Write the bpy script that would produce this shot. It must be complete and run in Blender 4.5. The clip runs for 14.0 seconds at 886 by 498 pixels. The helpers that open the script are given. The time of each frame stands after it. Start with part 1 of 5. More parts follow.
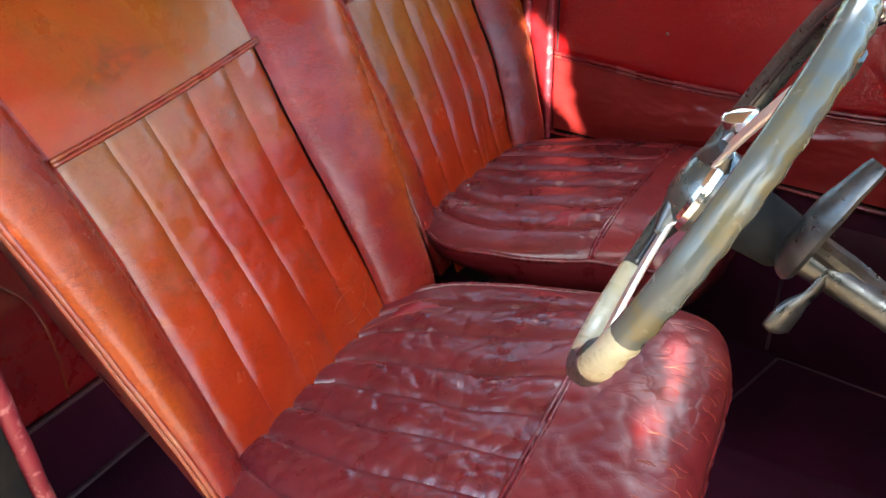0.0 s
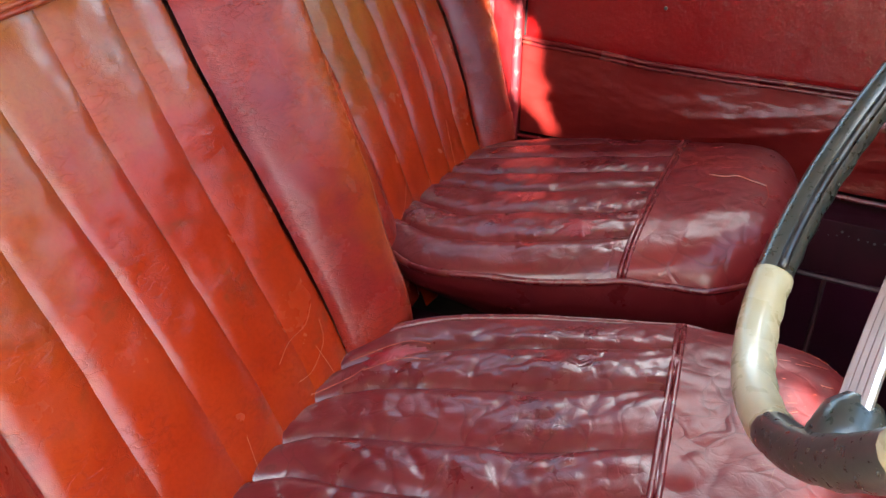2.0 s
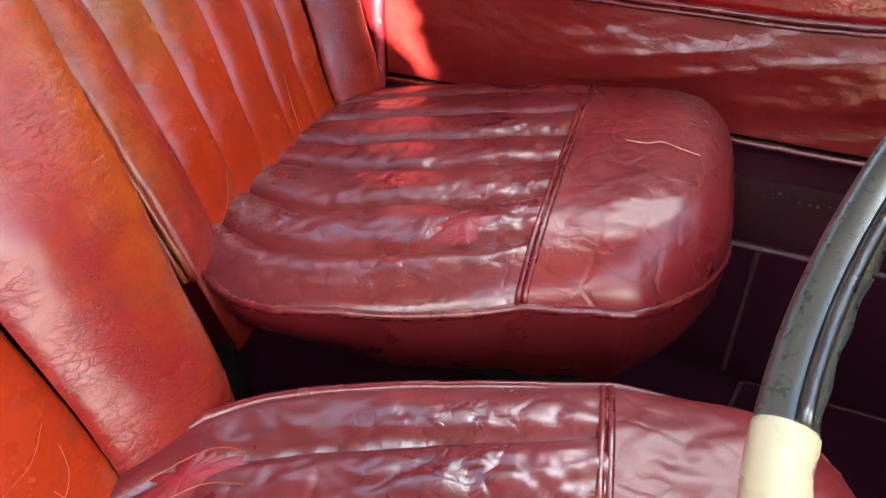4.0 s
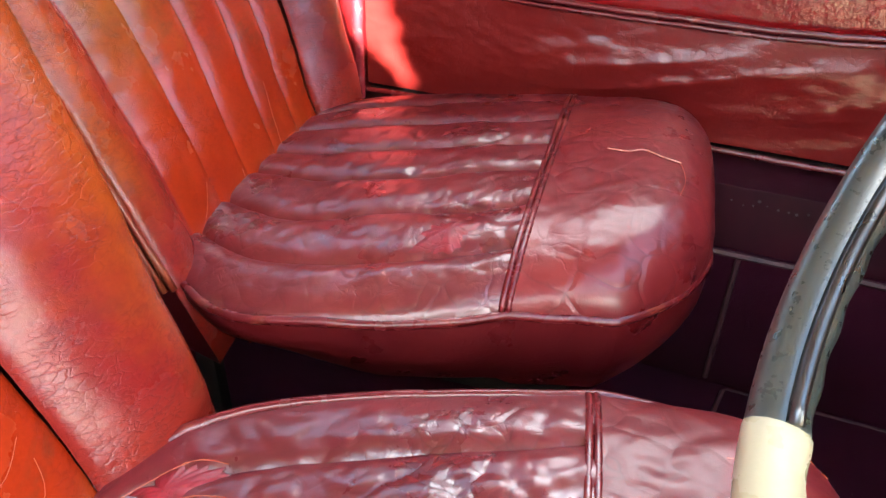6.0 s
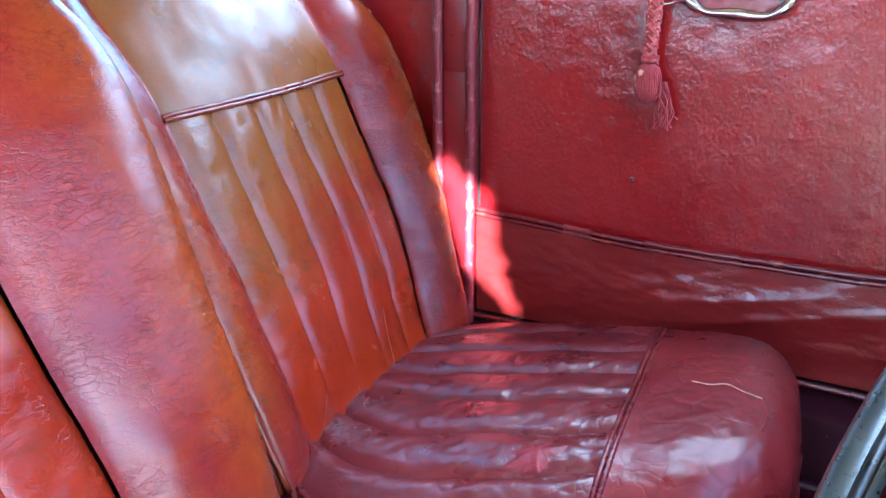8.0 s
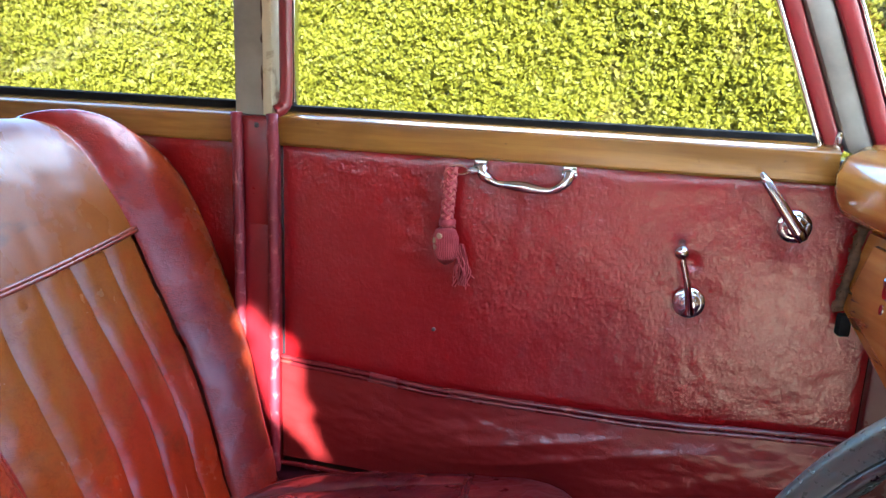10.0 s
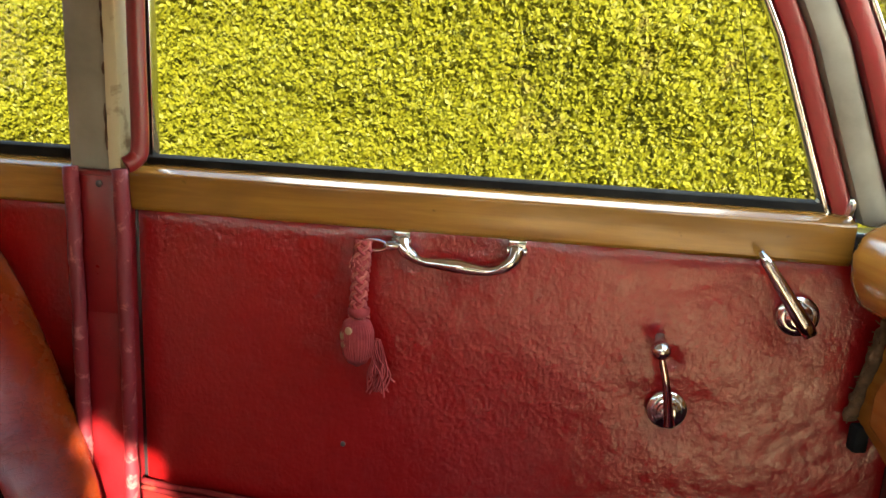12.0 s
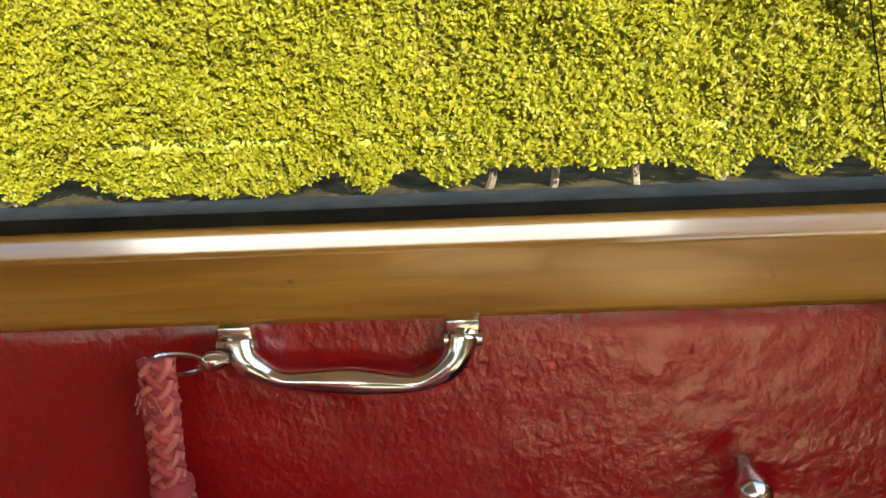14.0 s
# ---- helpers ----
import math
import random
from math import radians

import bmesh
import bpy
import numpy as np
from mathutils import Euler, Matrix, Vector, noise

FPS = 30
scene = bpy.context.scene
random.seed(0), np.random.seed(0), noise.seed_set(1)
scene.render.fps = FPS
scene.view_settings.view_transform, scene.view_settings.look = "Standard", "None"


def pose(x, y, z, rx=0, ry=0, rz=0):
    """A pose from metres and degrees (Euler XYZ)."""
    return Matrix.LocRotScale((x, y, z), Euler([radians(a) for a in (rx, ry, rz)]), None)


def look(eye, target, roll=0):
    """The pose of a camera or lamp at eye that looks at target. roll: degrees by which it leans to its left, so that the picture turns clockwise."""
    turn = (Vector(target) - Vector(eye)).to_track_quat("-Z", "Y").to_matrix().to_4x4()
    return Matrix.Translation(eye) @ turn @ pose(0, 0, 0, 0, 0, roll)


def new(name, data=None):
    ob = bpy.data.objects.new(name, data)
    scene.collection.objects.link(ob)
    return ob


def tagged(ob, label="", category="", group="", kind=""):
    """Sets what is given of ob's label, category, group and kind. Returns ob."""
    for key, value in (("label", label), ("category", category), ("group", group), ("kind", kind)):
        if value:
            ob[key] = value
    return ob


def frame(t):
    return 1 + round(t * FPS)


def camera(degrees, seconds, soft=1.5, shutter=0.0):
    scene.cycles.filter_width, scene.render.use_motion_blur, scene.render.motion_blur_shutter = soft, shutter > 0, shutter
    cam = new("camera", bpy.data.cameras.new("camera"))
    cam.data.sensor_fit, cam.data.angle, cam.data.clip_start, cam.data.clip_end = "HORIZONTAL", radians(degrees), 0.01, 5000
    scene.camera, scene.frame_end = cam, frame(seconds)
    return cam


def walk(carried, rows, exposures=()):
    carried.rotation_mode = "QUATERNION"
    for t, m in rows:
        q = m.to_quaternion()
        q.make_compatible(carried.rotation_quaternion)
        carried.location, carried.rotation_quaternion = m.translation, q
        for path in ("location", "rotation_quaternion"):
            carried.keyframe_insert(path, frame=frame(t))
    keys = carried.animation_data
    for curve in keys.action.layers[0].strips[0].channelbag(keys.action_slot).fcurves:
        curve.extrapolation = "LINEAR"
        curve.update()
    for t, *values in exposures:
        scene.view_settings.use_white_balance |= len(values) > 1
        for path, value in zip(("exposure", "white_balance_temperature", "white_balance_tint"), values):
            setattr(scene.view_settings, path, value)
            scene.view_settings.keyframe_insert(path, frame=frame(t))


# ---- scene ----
cam = camera(59.6, 14.0)
PATH = [
    (0, (0.879, -0.806, 1.346), (-0.215, 0.505, 0.306), -2.8),
    (0.5, (0.801, -0.756, 1.311), (-0.272, 0.581, 0.282), -2.2),
    (1, (0.73, -0.704, 1.237), (-0.305, 0.699, 0.257), -1.9),
    (1.5, (0.669, -0.664, 1.156), (-0.281, 0.872, 0.297), -0.3),
    (2, (0.62, -0.644, 1.144), (-0.29, 0.866, 0.199), -0.1),
    (2.5, (0.61, -0.599, 1.112), (-0.262, 0.861, 0.06), -0.3),
    (3, (0.574, -0.479, 1.113), (-0.221, 0.988, 0.011), -0.2),
    (3.5, (0.532, -0.365, 1.108), (-0.134, 1.133, -0.038), 0.4),
    (6, (0.525, -0.365, 1.098), (-0.059, 1.186, -0.021), 1.5),
    (6.5, (0.538, -0.381, 1.07), (-0.184, 1.166, 0.029), 0.3),
    (7, (0.504, -0.385, 1.067), (-0.447, 1.12, 0.155), -1.7),
    (7.5, (0.545, -0.411, 1.076), (-0.444, 1.211, 0.451), -0.6),
    (8, (0.577, -0.431, 1.152), (-0.378, 1.21, 0.524), -0.5),
    (8.5, (0.613, -0.42, 1.208), (-0.248, 1.284, 0.612), 0.1),
    (9, (0.585, -0.438, 1.263), (-0.139, 1.347, 0.723), 0.6),
    (11.5, (0.516, -0.254, 1.313), (0.209, 1.669, 0.857), 3.7),
    (12, (0.476, -0.154, 1.33), (0.219, 1.777, 0.879), 3.0),
    (12.5, (0.446, -0.05, 1.333), (0.293, 1.894, 0.89), 2.2),
    (13, (0.432, 0.025, 1.335), (0.328, 1.951, 0.805), 0.8),
    (13.5, (0.433, 0.149, 1.335), (0.357, 2.059, 0.748), -1.1),
    (14, (0.447, 0.266, 1.322), (0.408, 2.171, 0.716), -2.4),
]
EXPOSE = [(0.0, 3.3, 6300, 4), (1.0, 3.35, 6500, 4), (2.0, 3.4, 6600, 4), (3.0, 3.65, 6600, 4), (3.5, 3.95, 6500, 4), (6.0, 4.2, 6450, 5), (6.5, 4.1, 6350, 4), (7.5, 3.95, 4500, -3), (8.5, 3.95, 4600, 2), (9.0, 3.8, 4250, 12), (11.5, 3.05, 7000, 0), (12.5, 2.82, 7050, 0), (13.2, 2.92, 7050, 0), (14.0, 2.8, 7100, 0)]
walk(cam, [(t, look(eye, target, roll)) for t, eye, target, roll in PATH], EXPOSE)

# ---- light ----
SUN_TO = Vector((0.5, -1.0, 0.44)).normalized()
world = bpy.data.worlds.new("sky")
scene.world = world
world.use_nodes = True
wn, wl = world.node_tree.nodes, world.node_tree.links
sky = wn.new("ShaderNodeTexSky")
sky.sky_type, sky.sun_disc = "NISHITA", False
sky.sun_elevation = math.asin(SUN_TO.z)
sky.sun_rotation = math.atan2(SUN_TO.x, SUN_TO.y)
sky.air_density, sky.dust_density = 1.0, 1.0
wl.new(sky.outputs[0], wn["Background"].inputs[0])
wn["Background"].inputs[1].default_value = 0.15
sun_data = bpy.data.lights.new("sun", "SUN")
sun_data.energy, sun_data.angle, sun_data.color = 5.0, radians(0.3), (1.0, 0.93, 0.82)
sun = new("sun", sun_data)
sun.matrix_world = look(SUN_TO * 30, (0, 0, 0))

# added area lamp that stands in for sky light through the open driver doorway
door_fill = bpy.data.lights.new("doorway_fill_lamp", "AREA")
door_fill.shape, door_fill.size, door_fill.size_y, door_fill.energy, door_fill.color = "RECTANGLE", 0.80, 0.50, 0.85, (1.0, 0.95, 0.88)
doorway = new("doorway_fill_lamp", door_fill)
doorway.matrix_world = look((0.72, -1.2, 1.85), (0.40, 0.40, 0.85))

# added area lamp that stands in for sky light through the passenger window, for cushion highlights
window_fill = bpy.data.lights.new("window_fill_lamp", "AREA")
window_fill.shape, window_fill.size, window_fill.size_y, window_fill.energy, window_fill.color = "RECTANGLE", 1.2, 1.0, 5.2, (0.97, 0.97, 1.0)
window_light = new("window_fill_lamp", window_fill)
window_light.matrix_world = look((0.32, 1.45, 2.2), (0.3, 0.1, 0.72))

# ---- materials ----


class Nodes:
    """A small hand for wiring one material."""

    def __init__(self, name):
        self.mat = bpy.data.materials.new(name)
        self.mat.use_nodes = True
        self.tree = self.mat.node_tree
        self.bsdf = self.tree.nodes["Principled BSDF"]
        self.out = self.tree.nodes["Material Output"]
        self.coord = self.tree.nodes.new("ShaderNodeTexCoord").outputs["Object"]

    def add(self, kind, **props):
        node = self.tree.nodes.new("ShaderNode" + kind)
        for key, value in props.items():
            if key == "operation":
                node.operation = value
            elif key == "feature":
                node.feature = value
            elif key == "data_type":
                node.data_type = value
            elif key == "blend_type":
                node.blend_type = value
            elif key == "wave_type":
                node.wave_type = value
            elif key == "bands_direction":
                node.bands_direction = value
        return node

    def link(self, a, b):
        self.tree.links.new(a, b)

    def scaled(self, sx, sy, sz):
        m = self.add("Mapping")
        self.link(self.coord, m.inputs[0])
        m.inputs["Scale"].default_value = (sx, sy, sz)
        return m.outputs[0]

    def noise(self, scale, detail=4, rough=0.55, distort=0.0, vec=None):
        n = self.add("TexNoise")
        self.link(vec or self.coord, n.inputs["Vector"])
        n.inputs["Scale"].default_value = scale
        n.inputs["Detail"].default_value = detail
        n.inputs["Roughness"].default_value = rough
        n.inputs["Distortion"].default_value = distort
        return n.outputs[0]

    def ramp(self, fac, lo, hi, a=0.0, b=1.0):
        r = self.add("MapRange")
        self.link(fac, r.inputs[0])
        for n, v in zip((1, 2, 3, 4), (lo, hi, a, b)):
            r.inputs[n].default_value = v
        return r.outputs[0]

    def math(self, op, a, b):
        m = self.add("Math", operation=op)
        for n, v in enumerate((a, b)):
            if isinstance(v, (int, float)):
                m.inputs[n].default_value = v
            else:
                self.link(v, m.inputs[n])
        return m.outputs[0]

    def mix(self, fac, a, b, blend="MIX"):
        m = self.add("Mix", data_type="RGBA", blend_type=blend)
        for socket, v in ((m.inputs[0], fac), (m.inputs[6], a), (m.inputs[7], b)):
            if isinstance(v, (int, float)):
                socket.default_value = v
            elif isinstance(v, tuple):
                socket.default_value = (*v, 1.0)
            else:
                self.link(v, socket)
        return m.outputs[2]

    def bump(self, height, strength, distance):
        b = self.add("Bump")
        self.link(height, b.inputs["Height"])
        b.inputs["Strength"].default_value = strength
        b.inputs["Distance"].default_value = distance
        self.link(b.outputs[0], self.bsdf.inputs["Normal"])

    def finish(self, colour, rough, metal=0.0, spec=0.5, coat=0.0, coat_rough=0.2):
        for key, v in (("Base Color", colour), ("Roughness", rough), ("Metallic", metal), ("Specular IOR Level", spec), ("Coat Weight", coat), ("Coat Roughness", coat_rough)):
            if isinstance(v, (int, float)):
                self.bsdf.inputs[key].default_value = v
            elif isinstance(v, tuple):
                self.bsdf.inputs[key].default_value = (*v, 1.0)
            else:
                self.link(v, self.bsdf.inputs[key])
        return self.mat


DYE = 0.85  # depth of the dye


def leather(name, base, dark, worn, rough=0.36, worn_lo=0.55, worn_hi=0.75, worn_scale=5.0, grain=0.35, crease=0.5, crease_scale=28.0, crack=0.0, high=None, grain_scale=420.0, stretch=(1, 1, 1), swell=0.09, spec=0.6, line=0.3, grime=0.0, patchy=False, mottle=0.08, net=0.0, net_scale=24.0):
    """Old dyed hide: two-tone dye, worn-through spots, pore grain, creases and, where it is brittle, pale cracks.
    high: the colour to which the hide has been rubbed where its mesh says so; grime: dark body dirt in patches;
    net: depth in metres of the web of wrinkles into which the old hide has shrunk."""
    n = Nodes(name)
    base, dark, worn = (tuple(c * DYE for c in tone) for tone in (base, dark, worn))
    blotch = n.ramp(n.noise(7.0, 3, 0.5), 0.3, 0.7)
    colour = n.mix(blotch, dark, base)
    vec = n.scaled(*stretch)
    wear = n.ramp(n.noise(worn_scale, 5, 0.55, 0.5, vec), worn_lo, worn_hi)
    colour = n.mix(wear, colour, worn)
    if high:
        rubbed = n.tree.nodes.new("ShaderNodeAttribute")
        rubbed.attribute_name = "rubbed"
        patchy = n.math("ADD", n.ramp(n.noise(6.0, 5, 0.6, 0.4), 0.25, 0.75, -0.22, 0.22), n.ramp(n.noise(38.0, 4, 0.6), 0.3, 0.7, -0.12, 0.12))
        colour = n.mix(n.ramp(n.math("ADD", rubbed.outputs["Fac"], patchy), 0.2, 0.85), colour, tuple(c * DYE for c in high))
    colour = n.mix(n.math("MULTIPLY", n.ramp(n.noise(240.0, 3, 0.6), 0.42, 0.62), mottle), colour, tuple(c * 0.55 for c in dark))
    if grime:
        smear = n.math("MULTIPLY", n.ramp(n.noise(11.0, 6, 0.65, 0.8, vec), 0.56, 0.72), n.ramp(n.noise(55.0, 4, 0.6), 0.35, 0.65))
        colour = n.mix(n.math("MULTIPLY", smear, grime), colour, (0.075, 0.030, 0.013))
    vor = n.add("TexVoronoi", feature="DISTANCE_TO_EDGE")
    n.link(n.coord, vor.inputs["Vector"])
    vor.inputs["Scale"].default_value = grain_scale
    pores = n.ramp(vor.outputs["Distance"], 0.0, 0.12)
    ridge = n.math("ABSOLUTE", n.math("SUBTRACT", n.noise(crease_scale, 3, 0.5, 0.5, vec), 0.5), 0.0)
    where = n.ramp(n.noise(crease_scale * 0.2, 3), 0.40, 0.62)
    fold = n.math("SUBTRACT", 1.0, n.math("MULTIPLY", n.ramp(ridge, 0.0, 0.05, 1.0, 0.0), where))
    soft = n.noise(crease_scale * 0.45, 3, 0.45, 0.35, vec)
    if patchy:  # the cloth has rippled in some places and lies flat in others
        soft = n.math("MULTIPLY", soft, n.ramp(n.noise(7.0, 3, 0.5), 0.36, 0.62, 0.55, 1.15))
    height = n.math("ADD", n.math("MULTIPLY", pores, grain * 0.00005), n.math("ADD", n.math("MULTIPLY", fold, crease * 0.02 / crease_scale), n.math("MULTIPLY", soft, crease * swell / crease_scale)))
    # creases are shaded in the colour as well, by the share in line
    colour = n.mix(n.math("MULTIPLY", n.math("SUBTRACT", 1.0, fold), line * min(1.0, crease)), colour, tuple(c * 0.45 for c in dark))
    if crack:
        cv = n.add("TexVoronoi", feature="DISTANCE_TO_EDGE")
        wv = n.mix(0.06, n.coord, n.tree_noise_colour(14.0))
        n.link(wv, cv.inputs["Vector"])
        cv.inputs["Scale"].default_value = 24.0
        line = n.ramp(cv.outputs["Distance"], 0.002, 0.012, 1.0, 0.0)
        patch = n.ramp(n.noise(9.0, 4), 0.52, 0.62)
        colour = n.mix(n.math("MULTIPLY", n.math("MULTIPLY", line, patch), crack), colour, (0.45, 0.20, 0.09))
    if net:
        web = n.add("TexVoronoi", feature="DISTANCE_TO_EDGE")
        n.link(n.mix(1.6 / net_scale, n.scaled(*stretch), n.tree_noise_colour(net_scale * 0.5)), web.inputs["Vector"])
        web.inputs["Scale"].default_value = net_scale
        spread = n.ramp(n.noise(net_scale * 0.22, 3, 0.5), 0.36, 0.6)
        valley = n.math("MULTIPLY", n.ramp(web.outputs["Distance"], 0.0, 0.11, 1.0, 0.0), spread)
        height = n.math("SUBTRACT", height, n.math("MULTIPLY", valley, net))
        # shade of the wrinkle valleys, put into the colour as darker lines
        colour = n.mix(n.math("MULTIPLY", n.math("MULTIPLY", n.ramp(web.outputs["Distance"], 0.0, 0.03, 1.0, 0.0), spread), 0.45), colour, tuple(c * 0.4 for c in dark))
    n.bump(height, 1.0, 1.0)
    shine = n.ramp(n.noise(14.0, 5, 0.6), 0.3, 0.7, rough - 0.05, rough + 0.07)
    return n.finish(colour, shine, spec=spec)


def tree_noise_colour(self, scale):
    t = self.add("TexNoise")
    self.link(self.coord, t.inputs["Vector"])
    t.inputs["Scale"].default_value = scale
    return t.outputs[1]


Nodes.tree_noise_colour = tree_noise_colour


def plain(name, base, rough=0.5, metal=0.0, alt=None, scale=8.0, bump=0.0, bump_scale=60.0, spec=0.5, coat=0.0, lo=0.4, hi=0.65, spread=0.1):
    n = Nodes(name)
    alt = alt or tuple(c * 0.7 for c in base)
    colour = n.mix(n.ramp(n.noise(scale, 6, 0.6, 0.3), lo, hi), base, alt)
    if bump:
        n.bump(n.noise(bump_scale, 5, 0.6), 0.7, bump)
    return n.finish(colour, n.ramp(n.noise(scale * 3, 4), 0.3, 0.7, max(0.02, rough - spread), rough + spread), metal, spec, coat)


def wood(name, base, dark, rough=0.22, along="x"):
    n = Nodes(name)
    s = {"x": (3, 55, 55), "y": (55, 3, 55), "z": (55, 55, 3)}[along]
    fibres = n.noise(1.6, 6, 0.6, 0.7, n.scaled(*s))
    flame = n.noise(3.0, 4, 0.55, 0.8, n.scaled(*(v * 0.12 + 1 for v in s)))
    colour = n.mix(n.ramp(fibres, 0.35, 0.7), base, dark)
    colour = n.mix(n.math("MULTIPLY", n.ramp(flame, 0.4, 0.7), 0.7), colour, tuple(c * 0.6 for c in dark))
    spots = n.ramp(n.noise(90.0, 2), 0.72, 0.8)
    colour = n.mix(n.math("MULTIPLY", spots, 0.5), colour, tuple(c * 0.3 for c in dark))
    n.bump(n.math("ADD", fibres, n.noise(35.0, 3)), 0.25, 0.0006)
    return n.finish(colour, rough, spec=0.5, coat=0.6, coat_rough=0.12)


def carpet(name, base):
    n = Nodes(name)
    fluff = n.noise(700.0, 3, 0.7)
    tread = n.ramp(n.noise(6.0, 5, 0.6), 0.35, 0.7)
    colour = n.mix(tread, base, tuple(c * 0.55 for c in base))
    colour = n.mix(n.math("MULTIPLY", n.ramp(n.noise(160.0, 2), 0.74, 0.8), 0.25), colour, (0.3, 0.2, 0.18))
    n.bump(fluff, 1.0, 0.004)
    return n.finish(colour, 0.95, spec=0.15)


def glass(name, tint, gloss):
    n = Nodes(name)
    clear = n.add("BsdfTransparent")
    clear.inputs[0].default_value = (*tint, 1.0)
    shiny = n.add("BsdfGlossy")
    shiny.inputs["Roughness"].default_value = 0.02
    fres = n.add("Fresnel")
    fres.inputs[0].default_value = 1.45
    mixed = n.add("MixShader")
    n.link(n.math("MULTIPLY", fres.outputs[0], gloss), mixed.inputs[0])
    n.link(clear.outputs[0], mixed.inputs[1])
    n.link(shiny.outputs[0], mixed.inputs[2])
    n.link(mixed.outputs[0], n.out.inputs[0])
    return n.mat


BURGUNDY, BURGUNDY_DARK = (0.20, 0.020, 0.024), (0.12, 0.012, 0.016)
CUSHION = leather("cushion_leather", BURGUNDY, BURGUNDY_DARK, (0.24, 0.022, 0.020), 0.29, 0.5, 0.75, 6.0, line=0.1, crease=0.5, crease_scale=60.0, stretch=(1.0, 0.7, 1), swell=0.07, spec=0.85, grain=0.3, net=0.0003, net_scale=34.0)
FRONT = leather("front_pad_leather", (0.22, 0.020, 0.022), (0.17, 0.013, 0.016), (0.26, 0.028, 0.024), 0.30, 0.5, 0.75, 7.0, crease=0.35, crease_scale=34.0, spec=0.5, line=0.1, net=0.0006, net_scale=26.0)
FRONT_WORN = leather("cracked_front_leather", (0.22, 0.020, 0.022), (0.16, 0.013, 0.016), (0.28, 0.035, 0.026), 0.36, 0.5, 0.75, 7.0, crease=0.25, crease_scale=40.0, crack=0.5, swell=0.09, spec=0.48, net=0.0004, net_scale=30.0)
def back_hide(name, crease, spec, rough):
    return leather(name, (0.36, 0.027, 0.0045), (0.29, 0.016, 0.0036), (0.39, 0.043, 0.006), rough, 0.46, 0.68, 4.6, grain=0.4, mottle=0.12, crease=crease, crease_scale=110.0, high=(0.265, 0.076, 0.011), stretch=(0.6, 0.6, 1.3), spec=spec, line=0.35, grime=0.8)


BACK = back_hide("back_leather", 0.7, 0.40, 0.22)
BACK_TOP = back_hide("back_panel_leather", 0.3, 0.30, 0.28)
BOLSTER = leather("bolster_leather", (0.27, 0.017, 0.012), (0.21, 0.012, 0.012), (0.31, 0.026, 0.010), 0.25, 0.42, 0.66, 4.2, grain=0.4, mottle=0.12, crease=1.1, crease_scale=140.0, high=(0.37, 0.058, 0.0065), stretch=(0.55, 0.55, 1.4), spec=0.34, line=0.5, grime=0.3, net=0.00014, net_scale=130.0)
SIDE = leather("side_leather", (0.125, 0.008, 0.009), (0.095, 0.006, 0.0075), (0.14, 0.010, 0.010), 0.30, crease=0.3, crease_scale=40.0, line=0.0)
BENCH = leather("bench_leather", (0.26, 0.012, 0.013), (0.20, 0.009, 0.011), (0.28, 0.016, 0.014), 0.28, crease=0.3, crease_scale=40.0, line=0.05)
DOORSKIN = leather("door_leathercloth", (0.31, 0.0065, 0.0085), (0.27, 0.0055, 0.0075), (0.32, 0.0075, 0.0095), 0.15, 0.5, 0.9, 3.0, grain=0.4, crease=1.0, crease_scale=430.0, grain_scale=700.0, stretch=(1.0, 1, 0.8), swell=0.36, spec=0.9, line=0.1, patchy=True)
POCKET = leather("pocket_leathercloth", (0.24, 0.018, 0.016), (0.19, 0.013, 0.013), (0.27, 0.023, 0.020), 0.19, 0.5, 0.8, 3.0, grain=0.4, crease=0.6, crease_scale=70.0, spec=0.43)
PIPING = leather("piping_leather", (0.20, 0.016, 0.019), (0.12, 0.009, 0.012), (0.30, 0.06, 0.035), 0.26, 0.58, 0.78, 30.0, crease=0.2, crease_scale=120.0)
PIPING_TAN = leather("tan_piping_leather", (0.28, 0.035, 0.012), (0.2, 0.018, 0.008), (0.33, 0.09, 0.03), 0.30, 0.5, 0.7, 25.0, crease=0.2, crease_scale=120.0)
TRIM_RED = leather("trim_leathercloth", (0.27, 0.007, 0.011), (0.2, 0.006, 0.01), (0.27, 0.012, 0.014), 0.32, crease=0.5, crease_scale=90.0)
VELVET = leather("worn_piping_cloth", (0.30, 0.012, 0.025), (0.17, 0.007, 0.014), (0.45, 0.13, 0.12), 0.6, 0.56, 0.66, 60.0, crease=0.4, crease_scale=80.0)
WOOD = wood("honey_wood", (0.34, 0.168, 0.028), (0.23, 0.094, 0.014), 0.22, "x")
DASHWOOD = wood("dash_wood", (0.56, 0.25, 0.042), (0.44, 0.165, 0.027), 0.22, "y")
CHROME = plain("chrome", (0.75, 0.75, 0.78), 0.14, 1.0, (0.66, 0.65, 0.64), 40.0, spread=0.05)
DULL = plain("dull_metal", (0.12, 0.125, 0.13), 0.34, 0.9, (0.06, 0.06, 0.06), 30.0, 0.0006, 90.0)
RUBBER = plain("black_rubber", (0.010, 0.010, 0.010), 0.85, 0.0, (0.018, 0.017, 0.016), 20.0, 0.0006, spec=0.05)
DARKRIM = plain("dark_rim", (0.026, 0.034, 0.031), 0.30, 0.0, (0.044, 0.052, 0.046), 70.0, 0.0003, 160.0, 0.9, 0.3, 0.3, 0.8, spread=0.05)
SPOKE = plain("polished_spoke_wire", (0.86, 0.86, 0.87), 0.42, 1.0, (0.82, 0.82, 0.82), 40.0, spread=0.02)
CREAM = plain("cream_rim", (0.44, 0.40, 0.27), 0.28, 0.0, (0.43, 0.37, 0.22), 14.0, 0.0004, 80.0, 0.5, 0.2)
